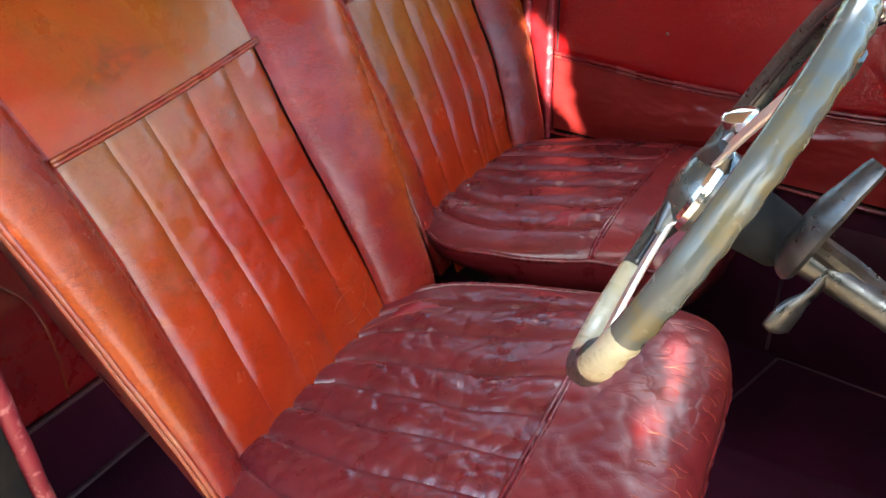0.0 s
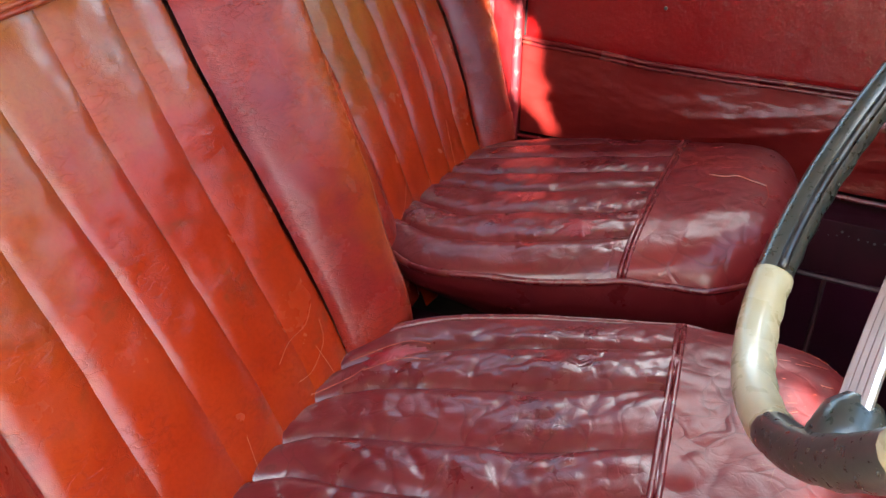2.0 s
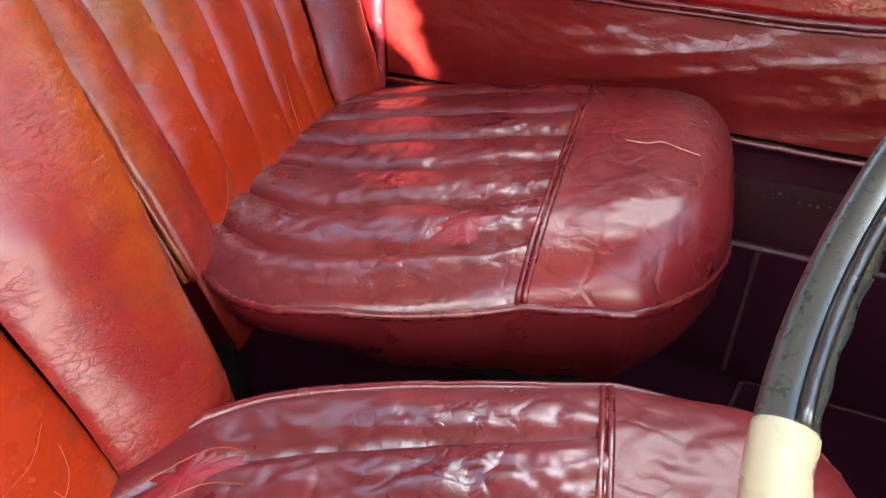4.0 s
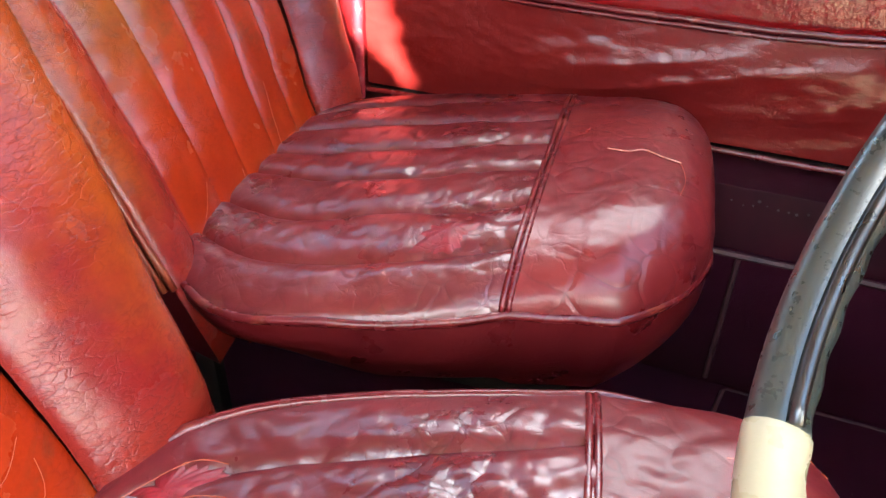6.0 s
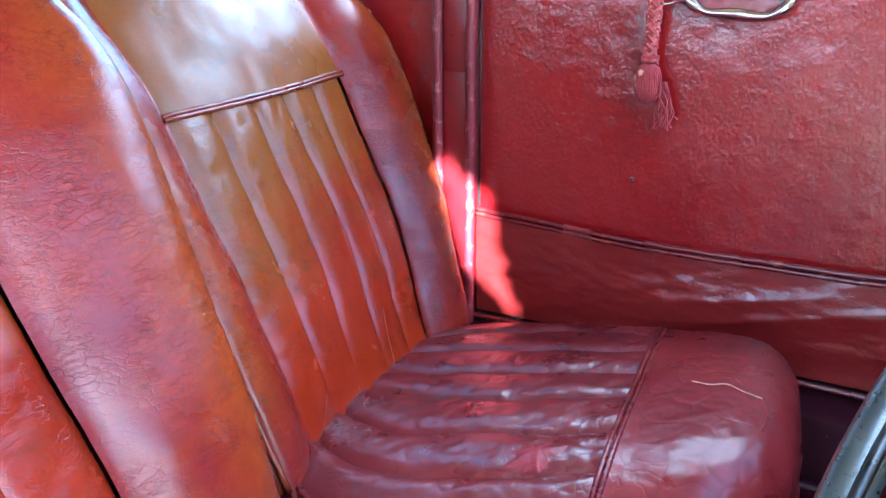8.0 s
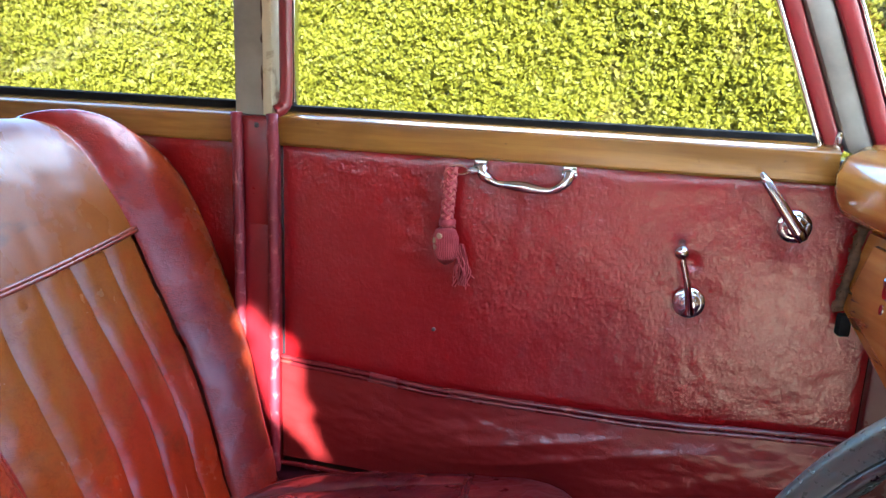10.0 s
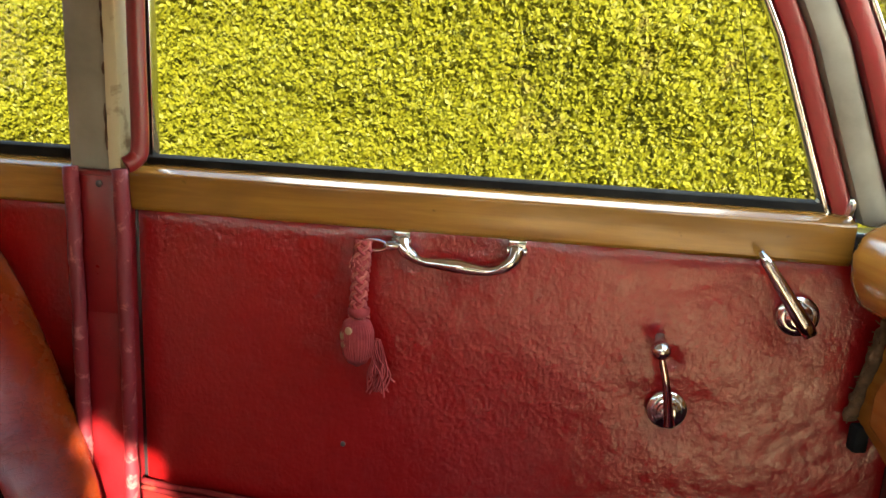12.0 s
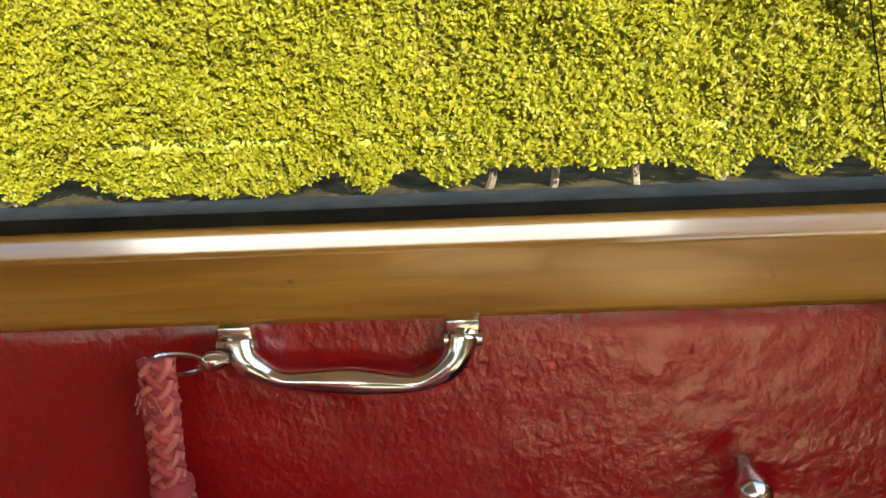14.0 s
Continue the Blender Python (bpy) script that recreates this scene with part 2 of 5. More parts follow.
GREYRIM = plain("rubbed_grey_rim", (0.085, 0.088, 0.075), 0.2, 0.0, (0.11, 0.09, 0.045), 22.0, lo=0.5, hi=0.62)
PAINT = plain("worn_grey_paint", (0.27, 0.25, 0.20), 0.42, 0.0, (0.17, 0.155, 0.12), 9.0, 0.0004, 40.0)
RUST = plain("rusty_chip", (0.09, 0.045, 0.02), 0.8, 0.0, (0.04, 0.02, 0.012), 60.0)
PAINT_CREAM = plain("worn_cream_paint", (0.50, 0.44, 0.28), 0.45, 0.0, (0.16, 0.10, 0.05), 22.0, 0.0004, 40.0, lo=0.55, hi=0.66)
CARPET = carpet("crimson_carpet", (0.062, 0.0048, 0.020))
BINDING = plain("carpet_binding", (0.085, 0.025, 0.03), 0.55, 0.0, (0.04, 0.012, 0.016), 30.0)
KICK = plain("dark_kick_panel", (0.040, 0.005, 0.011), 0.6, 0.0, (0.024, 0.004, 0.008), 8.0, 0.0006, 90.0, spec=0.12)
HEADLINING = plain("headlining_cloth", (0.66, 0.59, 0.47), 0.9, 0.0, (0.58, 0.51, 0.40), 6.0, 0.0008, 300.0)
BODY = plain("black_body_paint", (0.02, 0.02, 0.022), 0.12, 0.0, (0.03, 0.03, 0.03), 3.0, coat=1.0)
FRAME = plain("black_iron", (0.008, 0.008, 0.009), 0.6, 0.0, (0.014, 0.011, 0.009), 20.0, spec=0.15)
GLASS = glass("window_glass", (0.97, 0.98, 0.97), 0.18)
TASSEL = plain("faded_red_braid", (0.36, 0.045, 0.050), 0.85, 0.0, (0.25, 0.022, 0.030), 60.0, 0.001, 400.0)
TASSEL_PALE = plain("worn_red_braid", (0.50, 0.14, 0.11), 0.85, 0.0, (0.36, 0.06, 0.06), 60.0, 0.001, 400.0)
TASSEL_BALD = plain("bare_braid_core", (0.45, 0.28, 0.16), 0.85, 0.0, (0.36, 0.14, 0.1), 70.0, 0.0008, 300.0)
FRAYED = plain("frayed_brown_cloth", (0.15, 0.085, 0.045), 0.95, 0.0, (0.07, 0.04, 0.022), 80.0, 0.002, 300.0, spec=0.1)
RENDERCOAT = plain("wall_render", (0.22, 0.20, 0.17), 0.9, 0.0, (0.15, 0.135, 0.11), 1.2, 0.004, 40.0)
EARTH = plain("dark_soil", (0.045, 0.034, 0.020), 1.0, 0.0, (0.020, 0.016, 0.010), 4.0, 0.02, 30.0, spec=0.0)
# unseen ground, made pale and warm to bounce sunlight into the cabin
BOUNCE_GROUND = plain("warm_bounce_ground", (0.56, 0.37, 0.19), 0.95, 0.0, (0.45, 0.29, 0.15), 1.5, 0.02, 30.0)
BARK = plain("hedge_bark", (0.10, 0.075, 0.05), 0.9, 0.0, (0.05, 0.035, 0.025), 14.0, 0.01, 40.0)
# colour of the hedge's shaded inside, put on a plain sheet
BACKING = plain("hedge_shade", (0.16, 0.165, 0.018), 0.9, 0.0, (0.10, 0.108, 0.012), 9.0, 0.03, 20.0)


def leaf_material():
    n = Nodes("hedge_leaf")
    geo = n.add("NewGeometry")
    tone = n.mix(n.ramp(geo.outputs["Random Per Island"], 0.0, 1.0), (0.108, 0.106, 0.0070), (0.195, 0.175, 0.011))
    tone = n.mix(n.ramp(n.noise(1.1, 4), 0.35, 0.7), tone, (0.134, 0.126, 0.008))
    tone = n.mix(n.math("MULTIPLY", n.ramp(n.noise(1.7, 5), 0.62, 0.74), 0.6), tone, (0.14, 0.09, 0.045))
    n.finish(tone, 0.5, spec=0.15)
    thin = n.add("BsdfTranslucent")
    n.link(tone, thin.inputs[0])
    both = n.add("MixShader")
    both.inputs[0].default_value = 0.48
    n.link(n.bsdf.outputs[0], both.inputs[1])
    n.link(thin.outputs[0], both.inputs[2])
    n.link(both.outputs[0], n.out.inputs[0])
    return n.mat


LEAF = leaf_material()

# ---- mesh helpers ----


class Shape:
    """Points and faces of one mesh, gathered from simple forms."""

    def __init__(self):
        self.v, self.f = [], []

    def grid(self, fn, us, vs, close_u=False, flip=False):
        base, nu, nv = len(self.v), len(us), len(vs)
        self.v += [tuple(fn(a, b)) for a in us for b in vs]
        for i in range(nu if close_u else nu - 1):
            for j in range(nv - 1):
                q = [base + i * nv + j, base + (i + 1) % nu * nv + j, base + (i + 1) % nu * nv + j + 1, base + i * nv + j + 1]
                self.f.append(q[::-1] if flip else q)
        return self

    def tube(self, pts, r, sides=8, closed=False, squash=1.0):
        """A round bar along pts. r: one radius, or one for each point."""
        pts = [Vector(p) for p in pts]
        n, base = len(pts), len(self.v)
        rs = r if isinstance(r, (list, tuple)) else [r] * n
        up = Vector((0, 0, 1))
        ahead = (pts[1] - pts[0]).normalized()
        if abs(ahead.dot(up)) > 0.9:
            up = Vector((0, 1, 0))
        for i, p in enumerate(pts):
            a = pts[(i + 1) % n] if closed or i < n - 1 else pts[i]
            b = pts[i - 1] if closed or i > 0 else pts[i]
            ahead = (a - b).normalized()
            side = ahead.cross(up).normalized()
            up = side.cross(ahead).normalized()
            for k in range(sides):
                t = 2 * math.pi * k / sides
                self.v.append(tuple(p + rs[i] * (math.cos(t) * side * squash + math.sin(t) * up)))
        for i in range(n if closed else n - 1):
            for k in range(sides):
                j, m = (i + 1) % n, (k + 1) % sides
                self.f.append((base + i * sides + k, base + i * sides + m, base + j * sides + m, base + j * sides + k))
        if not closed:
            self.f.append(tuple(base + k for k in range(sides))[::-1])
            self.f.append(tuple(base + (n - 1) * sides + k for k in range(sides)))
        return self

    def lathe(self, centre, axis, profile, sides=24):
        """profile: (distance along the axis, radius)."""
        c, a = Vector(centre), Vector(axis).normalized()
        s = a.orthogonal().normalized()
        w = a.cross(s)
        base = len(self.v)
        for d, r in profile:
            for k in range(sides):
                t = 2 * math.pi * k / sides
                self.v.append(tuple(c + a * d + r * (math.cos(t) * s + math.sin(t) * w)))
        for i in range(len(profile) - 1):
            for k in range(sides):
                m = (k + 1) % sides
                self.f.append((base + i * sides + k, base + i * sides + m, base + (i + 1) * sides + m, base + (i + 1) * sides + k))
        self.f.append(tuple(base + k for k in range(sides))[::-1])
        self.f.append(tuple(base + (len(profile) - 1) * sides + k for k in range(sides)))
        return self

    def prism(self, outline, d):
        """A flat outline of 3D points, thickened by the vector d."""
        base, n, d = len(self.v), len(outline), Vector(d)
        self.v += [tuple(p) for p in outline] + [tuple(Vector(p) + d) for p in outline]
        self.f.append(tuple(base + k for k in range(n))[::-1])
        self.f.append(tuple(base + n + k for k in range(n)))
        for k in range(n):
            m = (k + 1) % n
            self.f.append((base + k, base + m, base + n + m, base + n + k))
        return self

    def box(self, lo, hi):
        (a, b, c), (x, y, z) = lo, hi
        return self.prism([(a, b, c), (x, b, c), (x, y, c), (a, y, c)], (0, 0, z - c))

    def mesh(self, name, bevel=0.0, segments=2, sharp=35):
        me = bpy.data.meshes.new(name)
        me.from_pydata(self.v, [], self.f)
        bm = bmesh.new()
        bm.from_mesh(me)
        bmesh.ops.recalc_face_normals(bm, faces=bm.faces)
        if bevel:
            edges = [e for e in bm.edges if len(e.link_faces) == 2 and e.calc_face_angle(0) > radians(25)]
            bmesh.ops.bevel(bm, geom=edges, offset=bevel, segments=segments, profile=0.5, affect="EDGES")
        bm.to_mesh(me)
        bm.free()
        me.shade_smooth()
        me.set_sharp_from_angle(angle=radians(sharp))
        return me


def thing(name, label, category, m=None, group="", kind=""):
    ob = new(name)
    ob.empty_display_size = 0.05
    if m is not None:
        ob.matrix_world = m
    return tagged(ob, label, category, group, kind)


def part(name, shape, material, parent, label="", bevel=0.0, sharp=35, segments=2):
    ob = new(name, shape.mesh(name, bevel, segments, sharp))
    ob.data.materials.append(material)
    ob.parent = parent
    return tagged(ob, label)


def rub(ob, values):
    """Store how far the hide is rubbed through, point by point."""
    ob.data.attributes.new("rubbed", "FLOAT", "POINT").data.foreach_set("value", np.array(values, dtype=np.float32))
    return ob


def solid(name, shape, material, label, category, kind="", bevel=0.0, sharp=35, group=""):
    ob = new(name, shape.mesh(name, bevel, 2, sharp))
    ob.data.materials.append(material)
    return tagged(ob, label, category, group, kind)


def lerp(a, b, t):
    return a + (b - a) * t


def along(knots, t):
    """A smooth value through (place, value) knots."""
    for (a, va), (b, vb) in zip(knots, knots[1:]):
        if t <= b:
            s = max(0.0, min(1.0, (t - a) / (b - a)))
            return lerp(va, vb, s * s * (3 - 2 * s))
    return knots[-1][1]


def smooth_path(pts, n=8):
    """Catmull-Rom points through pts."""
    pts = [Vector(p) for p in pts]
    out = []
    for i in range(len(pts) - 1):
        p0, p1, p2, p3 = pts[max(i - 1, 0)], pts[i], pts[i + 1], pts[min(i + 2, len(pts) - 1)]
        for k in range(n):
            t = k / n
            out.append(0.5 * ((2 * p1) + (p2 - p0) * t + (2 * p0 - 5 * p1 + 4 * p2 - p3) * t * t + (3 * p1 - p0 - 3 * p2 + p3) * t ** 3))
    return out + [pts[-1]]


def steps(a, b, n):
    return [a + (b - a) * i / n for i in range(n + 1)]


def rumple(x, y, z, scale, amount):
    return amount * noise.fractal(Vector((x, y, z)) * scale, 0.6, 2.0, 4)

# ---- ground, hedge and distance ----
AXIS = 8.5  # the car's own axis, in degrees; both sides draw in towards the bonnet


def ground_sheet():
    s = Shape()
    cuts = [-600, -120, -40, -15, -8, -4, 0, 4, 8, 15, 40, 120, 600]
    s.grid(lambda x, y: (x, y, 0.0 if abs(x) > 20 or abs(y) > 20 else 0.012 * math.sin(x * 1.3 + y * 0.7)), cuts, cuts)
    return solid("ground", s, BOUNCE_GROUND, "unseen ground under the parked car, coloured to bounce warm light", "ground", "structure")


ground_sheet()


def hedge_front(x, z):
    """How far the hedge's face stands from the car."""
    return 5.3 + 0.16 * noise.noise(Vector((x * 0.9, z * 1.1, 0.3))) + 0.10 * noise.noise(Vector((x * 2.6, z * 2.8, 4.0))) - 0.10 * (z - 1.2)


def hedge():
    root = thing("hedge", "dense clipped yellow-green hedge in full sun beside the car", "hedge", pose(0, 0, 0))
    # plain sheet behind the leaves; its colour stands in for the shade there
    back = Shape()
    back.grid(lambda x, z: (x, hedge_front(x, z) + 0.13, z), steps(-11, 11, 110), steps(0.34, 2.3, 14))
    part("shade_sheet", back, BACKING, root, "sheet coloured as the shaded inside of the hedge", sharp=180)
    rng = np.random.default_rng(4)
    count = 360000
    x = rng.uniform(-9.5, 10.0, count)
    z = 0.18 + 2.16 * rng.random(count) ** 1.05
    front = np.array([hedge_front(a, b) for a, b in zip(x, z)])
    clump = np.sin(x * 31 + np.sin(z * 23) * 2) * np.sin(z * 37 + np.sin(x * 17) * 2)
    y = front + 0.05 - 0.05 * clump + rng.normal(0, 0.026, count)
    z = z + 0.07 * np.sin(x * 6 + np.sin(x * 2.3) * 3) * (z < 0.5)
    size = rng.uniform(0.011, 0.026, count)[:, None]
    way = rng.normal(0, 1, (count, 3)) * (1.0, 0.55, 0.8) + (0.15, -0.35, 0.75)
    way /= np.linalg.norm(way, axis=1)[:, None]
    face = rng.normal(0, 0.34, (count, 3)) + (0.0, -0.8, 0.55)
    side = np.cross(way, face)
    side /= np.linalg.norm(side, axis=1)[:, None]
    root_at = np.stack([x, y, z], 1)
    pts = np.stack([root_at, root_at + way * size + side * size * 0.55, root_at + way * size * 2.1, root_at + way * size - side * size * 0.55], 1)
    me = bpy.data.meshes.new("foliage")
    me.vertices.add(count * 4)
    me.vertices.foreach_set("co", pts.ravel())
    me.loops.add(count * 4)
    me.loops.foreach_set("vertex_index", np.arange(count * 4))
    me.polygons.add(count)
    me.polygons.foreach_set("loop_start", np.arange(count) * 4)
    me.update()
    me.validate()
    me.materials.append(LEAF)
    leaves = new("foliage", me)
    leaves.parent = root
    tagged(leaves, "small bright yellow-green leaves", kind="stuff")
    for k in range(30):
        a = -8.5 + k * 0.6 + random.uniform(-0.28, 0.28)
        s = Shape()
        s.tube(smooth_path([(a, 5.62 + random.uniform(0.0, 0.3), -0.02), (a + random.uniform(-0.05, 0.05), 5.66, 0.2), (a + random.uniform(-0.1, 0.1), 5.70, 0.5)], 3), [0.035, 0.03, 0.03, 0.028, 0.026, 0.024, 0.02], 7)
        part("stem", s, BARK, root)
    return root


hedge()


def soil_bed():
    s = Shape()
    s.grid(lambda x, y: (x, y, 0.03 + rumple(x, y, 0, 3.0, 0.02)), steps(-10, 10, 60), steps(2.6, 16.0, 30))
    return solid("soil_bed", s, EARTH, "dark bare soil under the hedge", "soil", "structure", sharp=180)


soil_bed()

# ---- car shell ----
FLOOR, SILL, WAIST, ROOF = 0.31, 0.635, 1.205, 1.50
DSIDE = pose(0.19, -0.64, 0, 0, 0, 2 * AXIS)  # driver's side: x forward along it, -y outward


def cabin_floor():
    s = Shape()
    s.prism([(-1.5, -0.75, FLOOR - 0.03), (-1.5, 0.75, FLOOR - 0.03), (1.35, 0.72, FLOOR - 0.03), (1.35, -0.30, FLOOR - 0.03), (0.19, -0.70, FLOOR - 0.03)], (0, 0, 0.03))
    ob = solid("floor", s, CARPET, "dark crimson carpeted cabin floor", "floor", "structure", 0.003)
    fire = Shape().prism([(1.15, -0.36, FLOOR), (1.02, 0.70, FLOOR), (1.02, 0.70, 1.18), (1.15, -0.36, 1.18)], (0.03, 0.004, 0))
    solid("bulkhead", fire, CARPET, "dark carpeted bulkhead under the dashboard", "bulkhead", "structure")
    toe = Shape().prism([(0.98, -0.36, FLOOR + 0.002), (0.86, 0.56, FLOOR + 0.002), (0.99, 0.57, FLOOR + 0.2), (1.11, -0.36, FLOOR + 0.2)], (0.012, 0, 0.006))
    solid("toe_board", toe, CARPET, "sloping crimson carpeted toe board", "toe board", "structure", 0.002)
    return ob


cabin_floor()


def tunnel():
    root = thing("transmission_tunnel", "carpeted transmission tunnel between the front seats", "tunnel", pose(0, 0, 0, 0, 0, AXIS))
    s = Shape()
    prof = [(-0.10, FLOOR), (-0.085, FLOOR + 0.07), (-0.05, FLOOR + 0.105), (0, FLOOR + 0.115), (0.05, FLOOR + 0.105), (0.085, FLOOR + 0.07), (0.10, FLOOR)]
    s.grid(lambda a, b: (a, along([(i, p[0]) for i, p in enumerate(prof)], b), along([(i, p[1]) for i, p in enumerate(prof)], b)), steps(-0.5, 1.05, 10), steps(0, 6, 24))
    part("carpet", s, CARPET, root, sharp=180)
    for side in (-1, 1):
        e = Shape().tube([(a, side * 0.101, FLOOR + 0.004) for a in steps(-0.5, 1.02, 8)], 0.004, 6)
        part("binding", e, BINDING, root)


tunnel()


def foot_mat(corners, label):
    root = thing("carpet_mat", label, "mat", pose(0, 0, 0), "carpet mats")
    m = Shape().prism([(x, y, FLOOR + 0.001) for x, y in corners], (0, 0, 0.009))
    part("carpet", m, CARPET, root, bevel=0.003)
    edge = []
    for (a, b), (c, d) in zip(corners, corners[1:] + corners[:1]):
        edge += [(lerp(a, c, t), lerp(b, d, t), FLOOR + 0.007) for t in (0.02, 0.25, 0.5, 0.75, 0.98)]
    part("edging", Shape().tube(edge, 0.0045, 6, True), BINDING, root, "dusty stitched edging")


foot_mat([(0.50, 0.14), (0.585, 0.34), (0.62, 0.54), (0.88, 0.54), (0.92, 0.20)], "crimson carpet mat in the passenger footwell")
foot_mat([(0.66, -0.36), (0.63, 0.0), (0.94, 0.05), (1.0, -0.33)], "crimson carpet mat in the driver footwell")


def sill():
    root = thing("door_sill", "dark scuffed sill panel with carpet along its foot", "sill", pose(0, 0, 0))
    s = Shape().prism([(-0.05, 0.575, FLOOR), (1.0, 0.575, FLOOR), (1.0, 0.70, FLOOR), (-0.05, 0.70, FLOOR)], (0, 0, SILL - 0.012 - FLOOR))
    part("panel", s, KICK, root, "dark crimson kick panel with pale scuffs", 0.006)
    c = Shape().prism([(-0.05, 0.556, FLOOR + 0.001), (0.98, 0.556, FLOOR + 0.001), (0.98, 0.5735, FLOOR + 0.001), (-0.05, 0.5735, FLOOR + 0.001)], (0, 0, 0.222))
    part("carpet", c, CARPET, root, bevel=0.004)
    part("binding", Shape().tube([(x, 0.5575, FLOOR + 0.222 + rumple(x, 0, 0, 5, 0.002)) for x in steps(-0.04, 0.97, 24)], 0.0045, 6), BINDING, root, "dusty pale carpet binding")
    part("binding", Shape().tube([(0.592, 0.5545, z) for z in steps(FLOOR + 0.01, FLOOR + 0.22, 5)], 0.004, 6), BINDING, root)
    for k in range(9):
        x = 0.565 + 0.012 * k + random.uniform(-0.004, 0.004)
        part("scuff", Shape().lathe((x, 0.5752, 0.603 + random.uniform(-0.006, 0.006)), (0, -1, 0), [(0, random.uniform(0.0012, 0.003)), (0.0006, 0.0008)], 7), DULL, root)


sill()


def footwell_side():
    s = Shape().prism([(0.862, 0.655, FLOOR), (1.16, 0.640, FLOOR), (1.16, 0.640, 1.20), (0.862, 0.655, 1.20)], (0, 0.05, 0))
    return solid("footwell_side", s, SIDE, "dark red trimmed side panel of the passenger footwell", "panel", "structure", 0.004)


footwell_side()


RAKE = -0.43  # x for each metre up along the windscreen pillar


def pillar_strip(root, name, x0, w, y0, d, mat, top=ROOF, label=""):
    s = Shape()
    low = 1.195
    run = [(x0 + RAKE * (z - 1.2) - 0.25 * max(0, z - 1.38) ** 1.2, y0 - 0.10 * max(0, z - 1.2) , z) for z in steps(low, top, 10)]
    n = len(run)
    for x, y, z in run:
        s.v += [(x, y, z), (x + w, y, z), (x + w, y + d, z), (x, y + d, z)]
    for i in range(n - 1):
        for k in range(4):
            m = (k + 1) % 4
            s.f.append((i * 4 + k, i * 4 + m, i * 4 + 4 + m, i * 4 + 4 + k))
    s.f += [(0, 1, 2, 3), tuple(4 * n - 4 + k for k in range(4))]
    part(name, s, mat, root, label, min(w, d) * 0.22)


def screen_pillar(m, mirror):
    root = thing("windscreen_pillar", "raked windscreen pillar in worn grey paint with red trim", "pillar", m)
    k = -1 if mirror else 1
    for name, x0, w, y0, d, mat in (("chrome_edge", 0.763, 0.005, 0.685, 0.02, CHROME), ("red_trim", 0.769, 0.024, 0.682, 0.03, TRIM_RED), ("paint_strip", 0.794, 0.034, 0.675, 0.05, PAINT), ("red_roll", 0.829, 0.024, 0.668, 0.035, TRIM_RED), ("chrome_bead", 0.854, 0.005, 0.668, 0.03, CHROME)):
        if mirror:
            pillar_strip(root, name, x0 - 0.0, w, -0.06 - d + (0.70 - y0), d, mat)
        else:
            pillar_strip(root, name, x0, w, y0, d, mat)
    return root


screen_pillar(pose(0, 0, 0), False)
screen_pillar(DSIDE, True)


def door_post():
    """The passenger side's middle pillar."""
    root = thing("door_pillar", "red trimmed door pillar with piped edges and grey paint above", "pillar", pose(0, 0, 0))
    part("trim_board", Shape().box((-0.060, 0.644, FLOOR), (0.001, 0.70, 1.200)), TRIM_RED, root, bevel=0.003)
    part("trim_flap", Shape().box((-0.042, 0.6405, 1.035), (-0.002, 0.6445, 1.196)), TRIM_RED, root, "folded upper flap of red trim", 0.0015)
    for x, bow in ((-0.052, 0.004), (0.007, 0.003)):
        run = [(x + bow * math.sin(z * 7) * 0.5 + rumple(x, 0, z, 20, 0.0012), 0.636 + rumple(x, 3, z, 14, 0.0015), z) for z in steps(FLOOR + 0.02, 1.205, 60)]
        part("piping", Shape().tube(run, [0.0085 + rumple(0, x, p[2], 40, 0.0012) for p in run], 9), VELVET, root, "thick worn red piping", sharp=180)
    part("screw", Shape().lathe((-0.020, 0.6405, 1.187), (0, -1, 0), [(0, 0.004), (0.0015, 0.004), (0.0025, 0.0025)], 12), DULL, root, "small metal screw")
    part("painted_post", Shape().box((-0.064, 0.655, 1.200), (-0.016, 0.71, ROOF)), PAINT, root, "worn grey painted upper post", 0.004)
    part("worn_edge", Shape().box((-0.016, 0.652, 1.200), (0.0, 0.71, ROOF)), PAINT_CREAM, root, "chipped cream edge with rust spots", 0.003)
    for k in range(7):
        z = 1.215 + 0.04 * k + random.uniform(-0.012, 0.012)
        chip = [(-0.0165 + rumple(k, 0, t, 9, 0.003), 0.6535, z + t) for t in steps(0, random.uniform(0.012, 0.035), 5)]
        part("paint_chip", Shape().tube(chip, [0.0006, 0.0016, 0.0022, 0.0018, 0.0011, 0.0005], 6), RUST, root, "rusty chip in the paint")
    run = smooth_path([(0.017, 0.666, ROOF - 0.01), (0.016, 0.666, 1.33), (0.016, 0.666, 1.232), (0.012, 0.662, 1.214), (0.004, 0.655, 1.207)], 6)
    part("seal_roll", Shape().tube(run, 0.010, 9), TRIM_RED, root, "red padded door seal", sharp=180)


door_post()


def sweep(s, profile, xs, yoff=lambda x: 0.0):
    """A cross-section of (y, z) drawn along x, with end caps."""
    n, base = len(profile), len(s.v)
    for x in xs:
        s.v += [(x, y + yoff(x), z) for y, z in profile]
    for i in range(len(xs) - 1):
        for k in range(n):
            m = (k + 1) % n
            s.f.append((base + i * n + k, base + i * n + m, base + (i + 1) * n + m, base + (i + 1) * n + k))
    s.f += [tuple(base + k for k in range(n)), tuple(base + (len(xs) - 1) * n + k for k in range(n))]
    return s


CAP = [(0.670, 1.1555), (0.662, 1.156), (0.6590, 1.160), (0.6572, 1.1970), (0.6582, 1.1992), (0.6605, 1.2004), (0.684, 1.2066), (0.690, 1.2068), (0.690, 1.1555)]


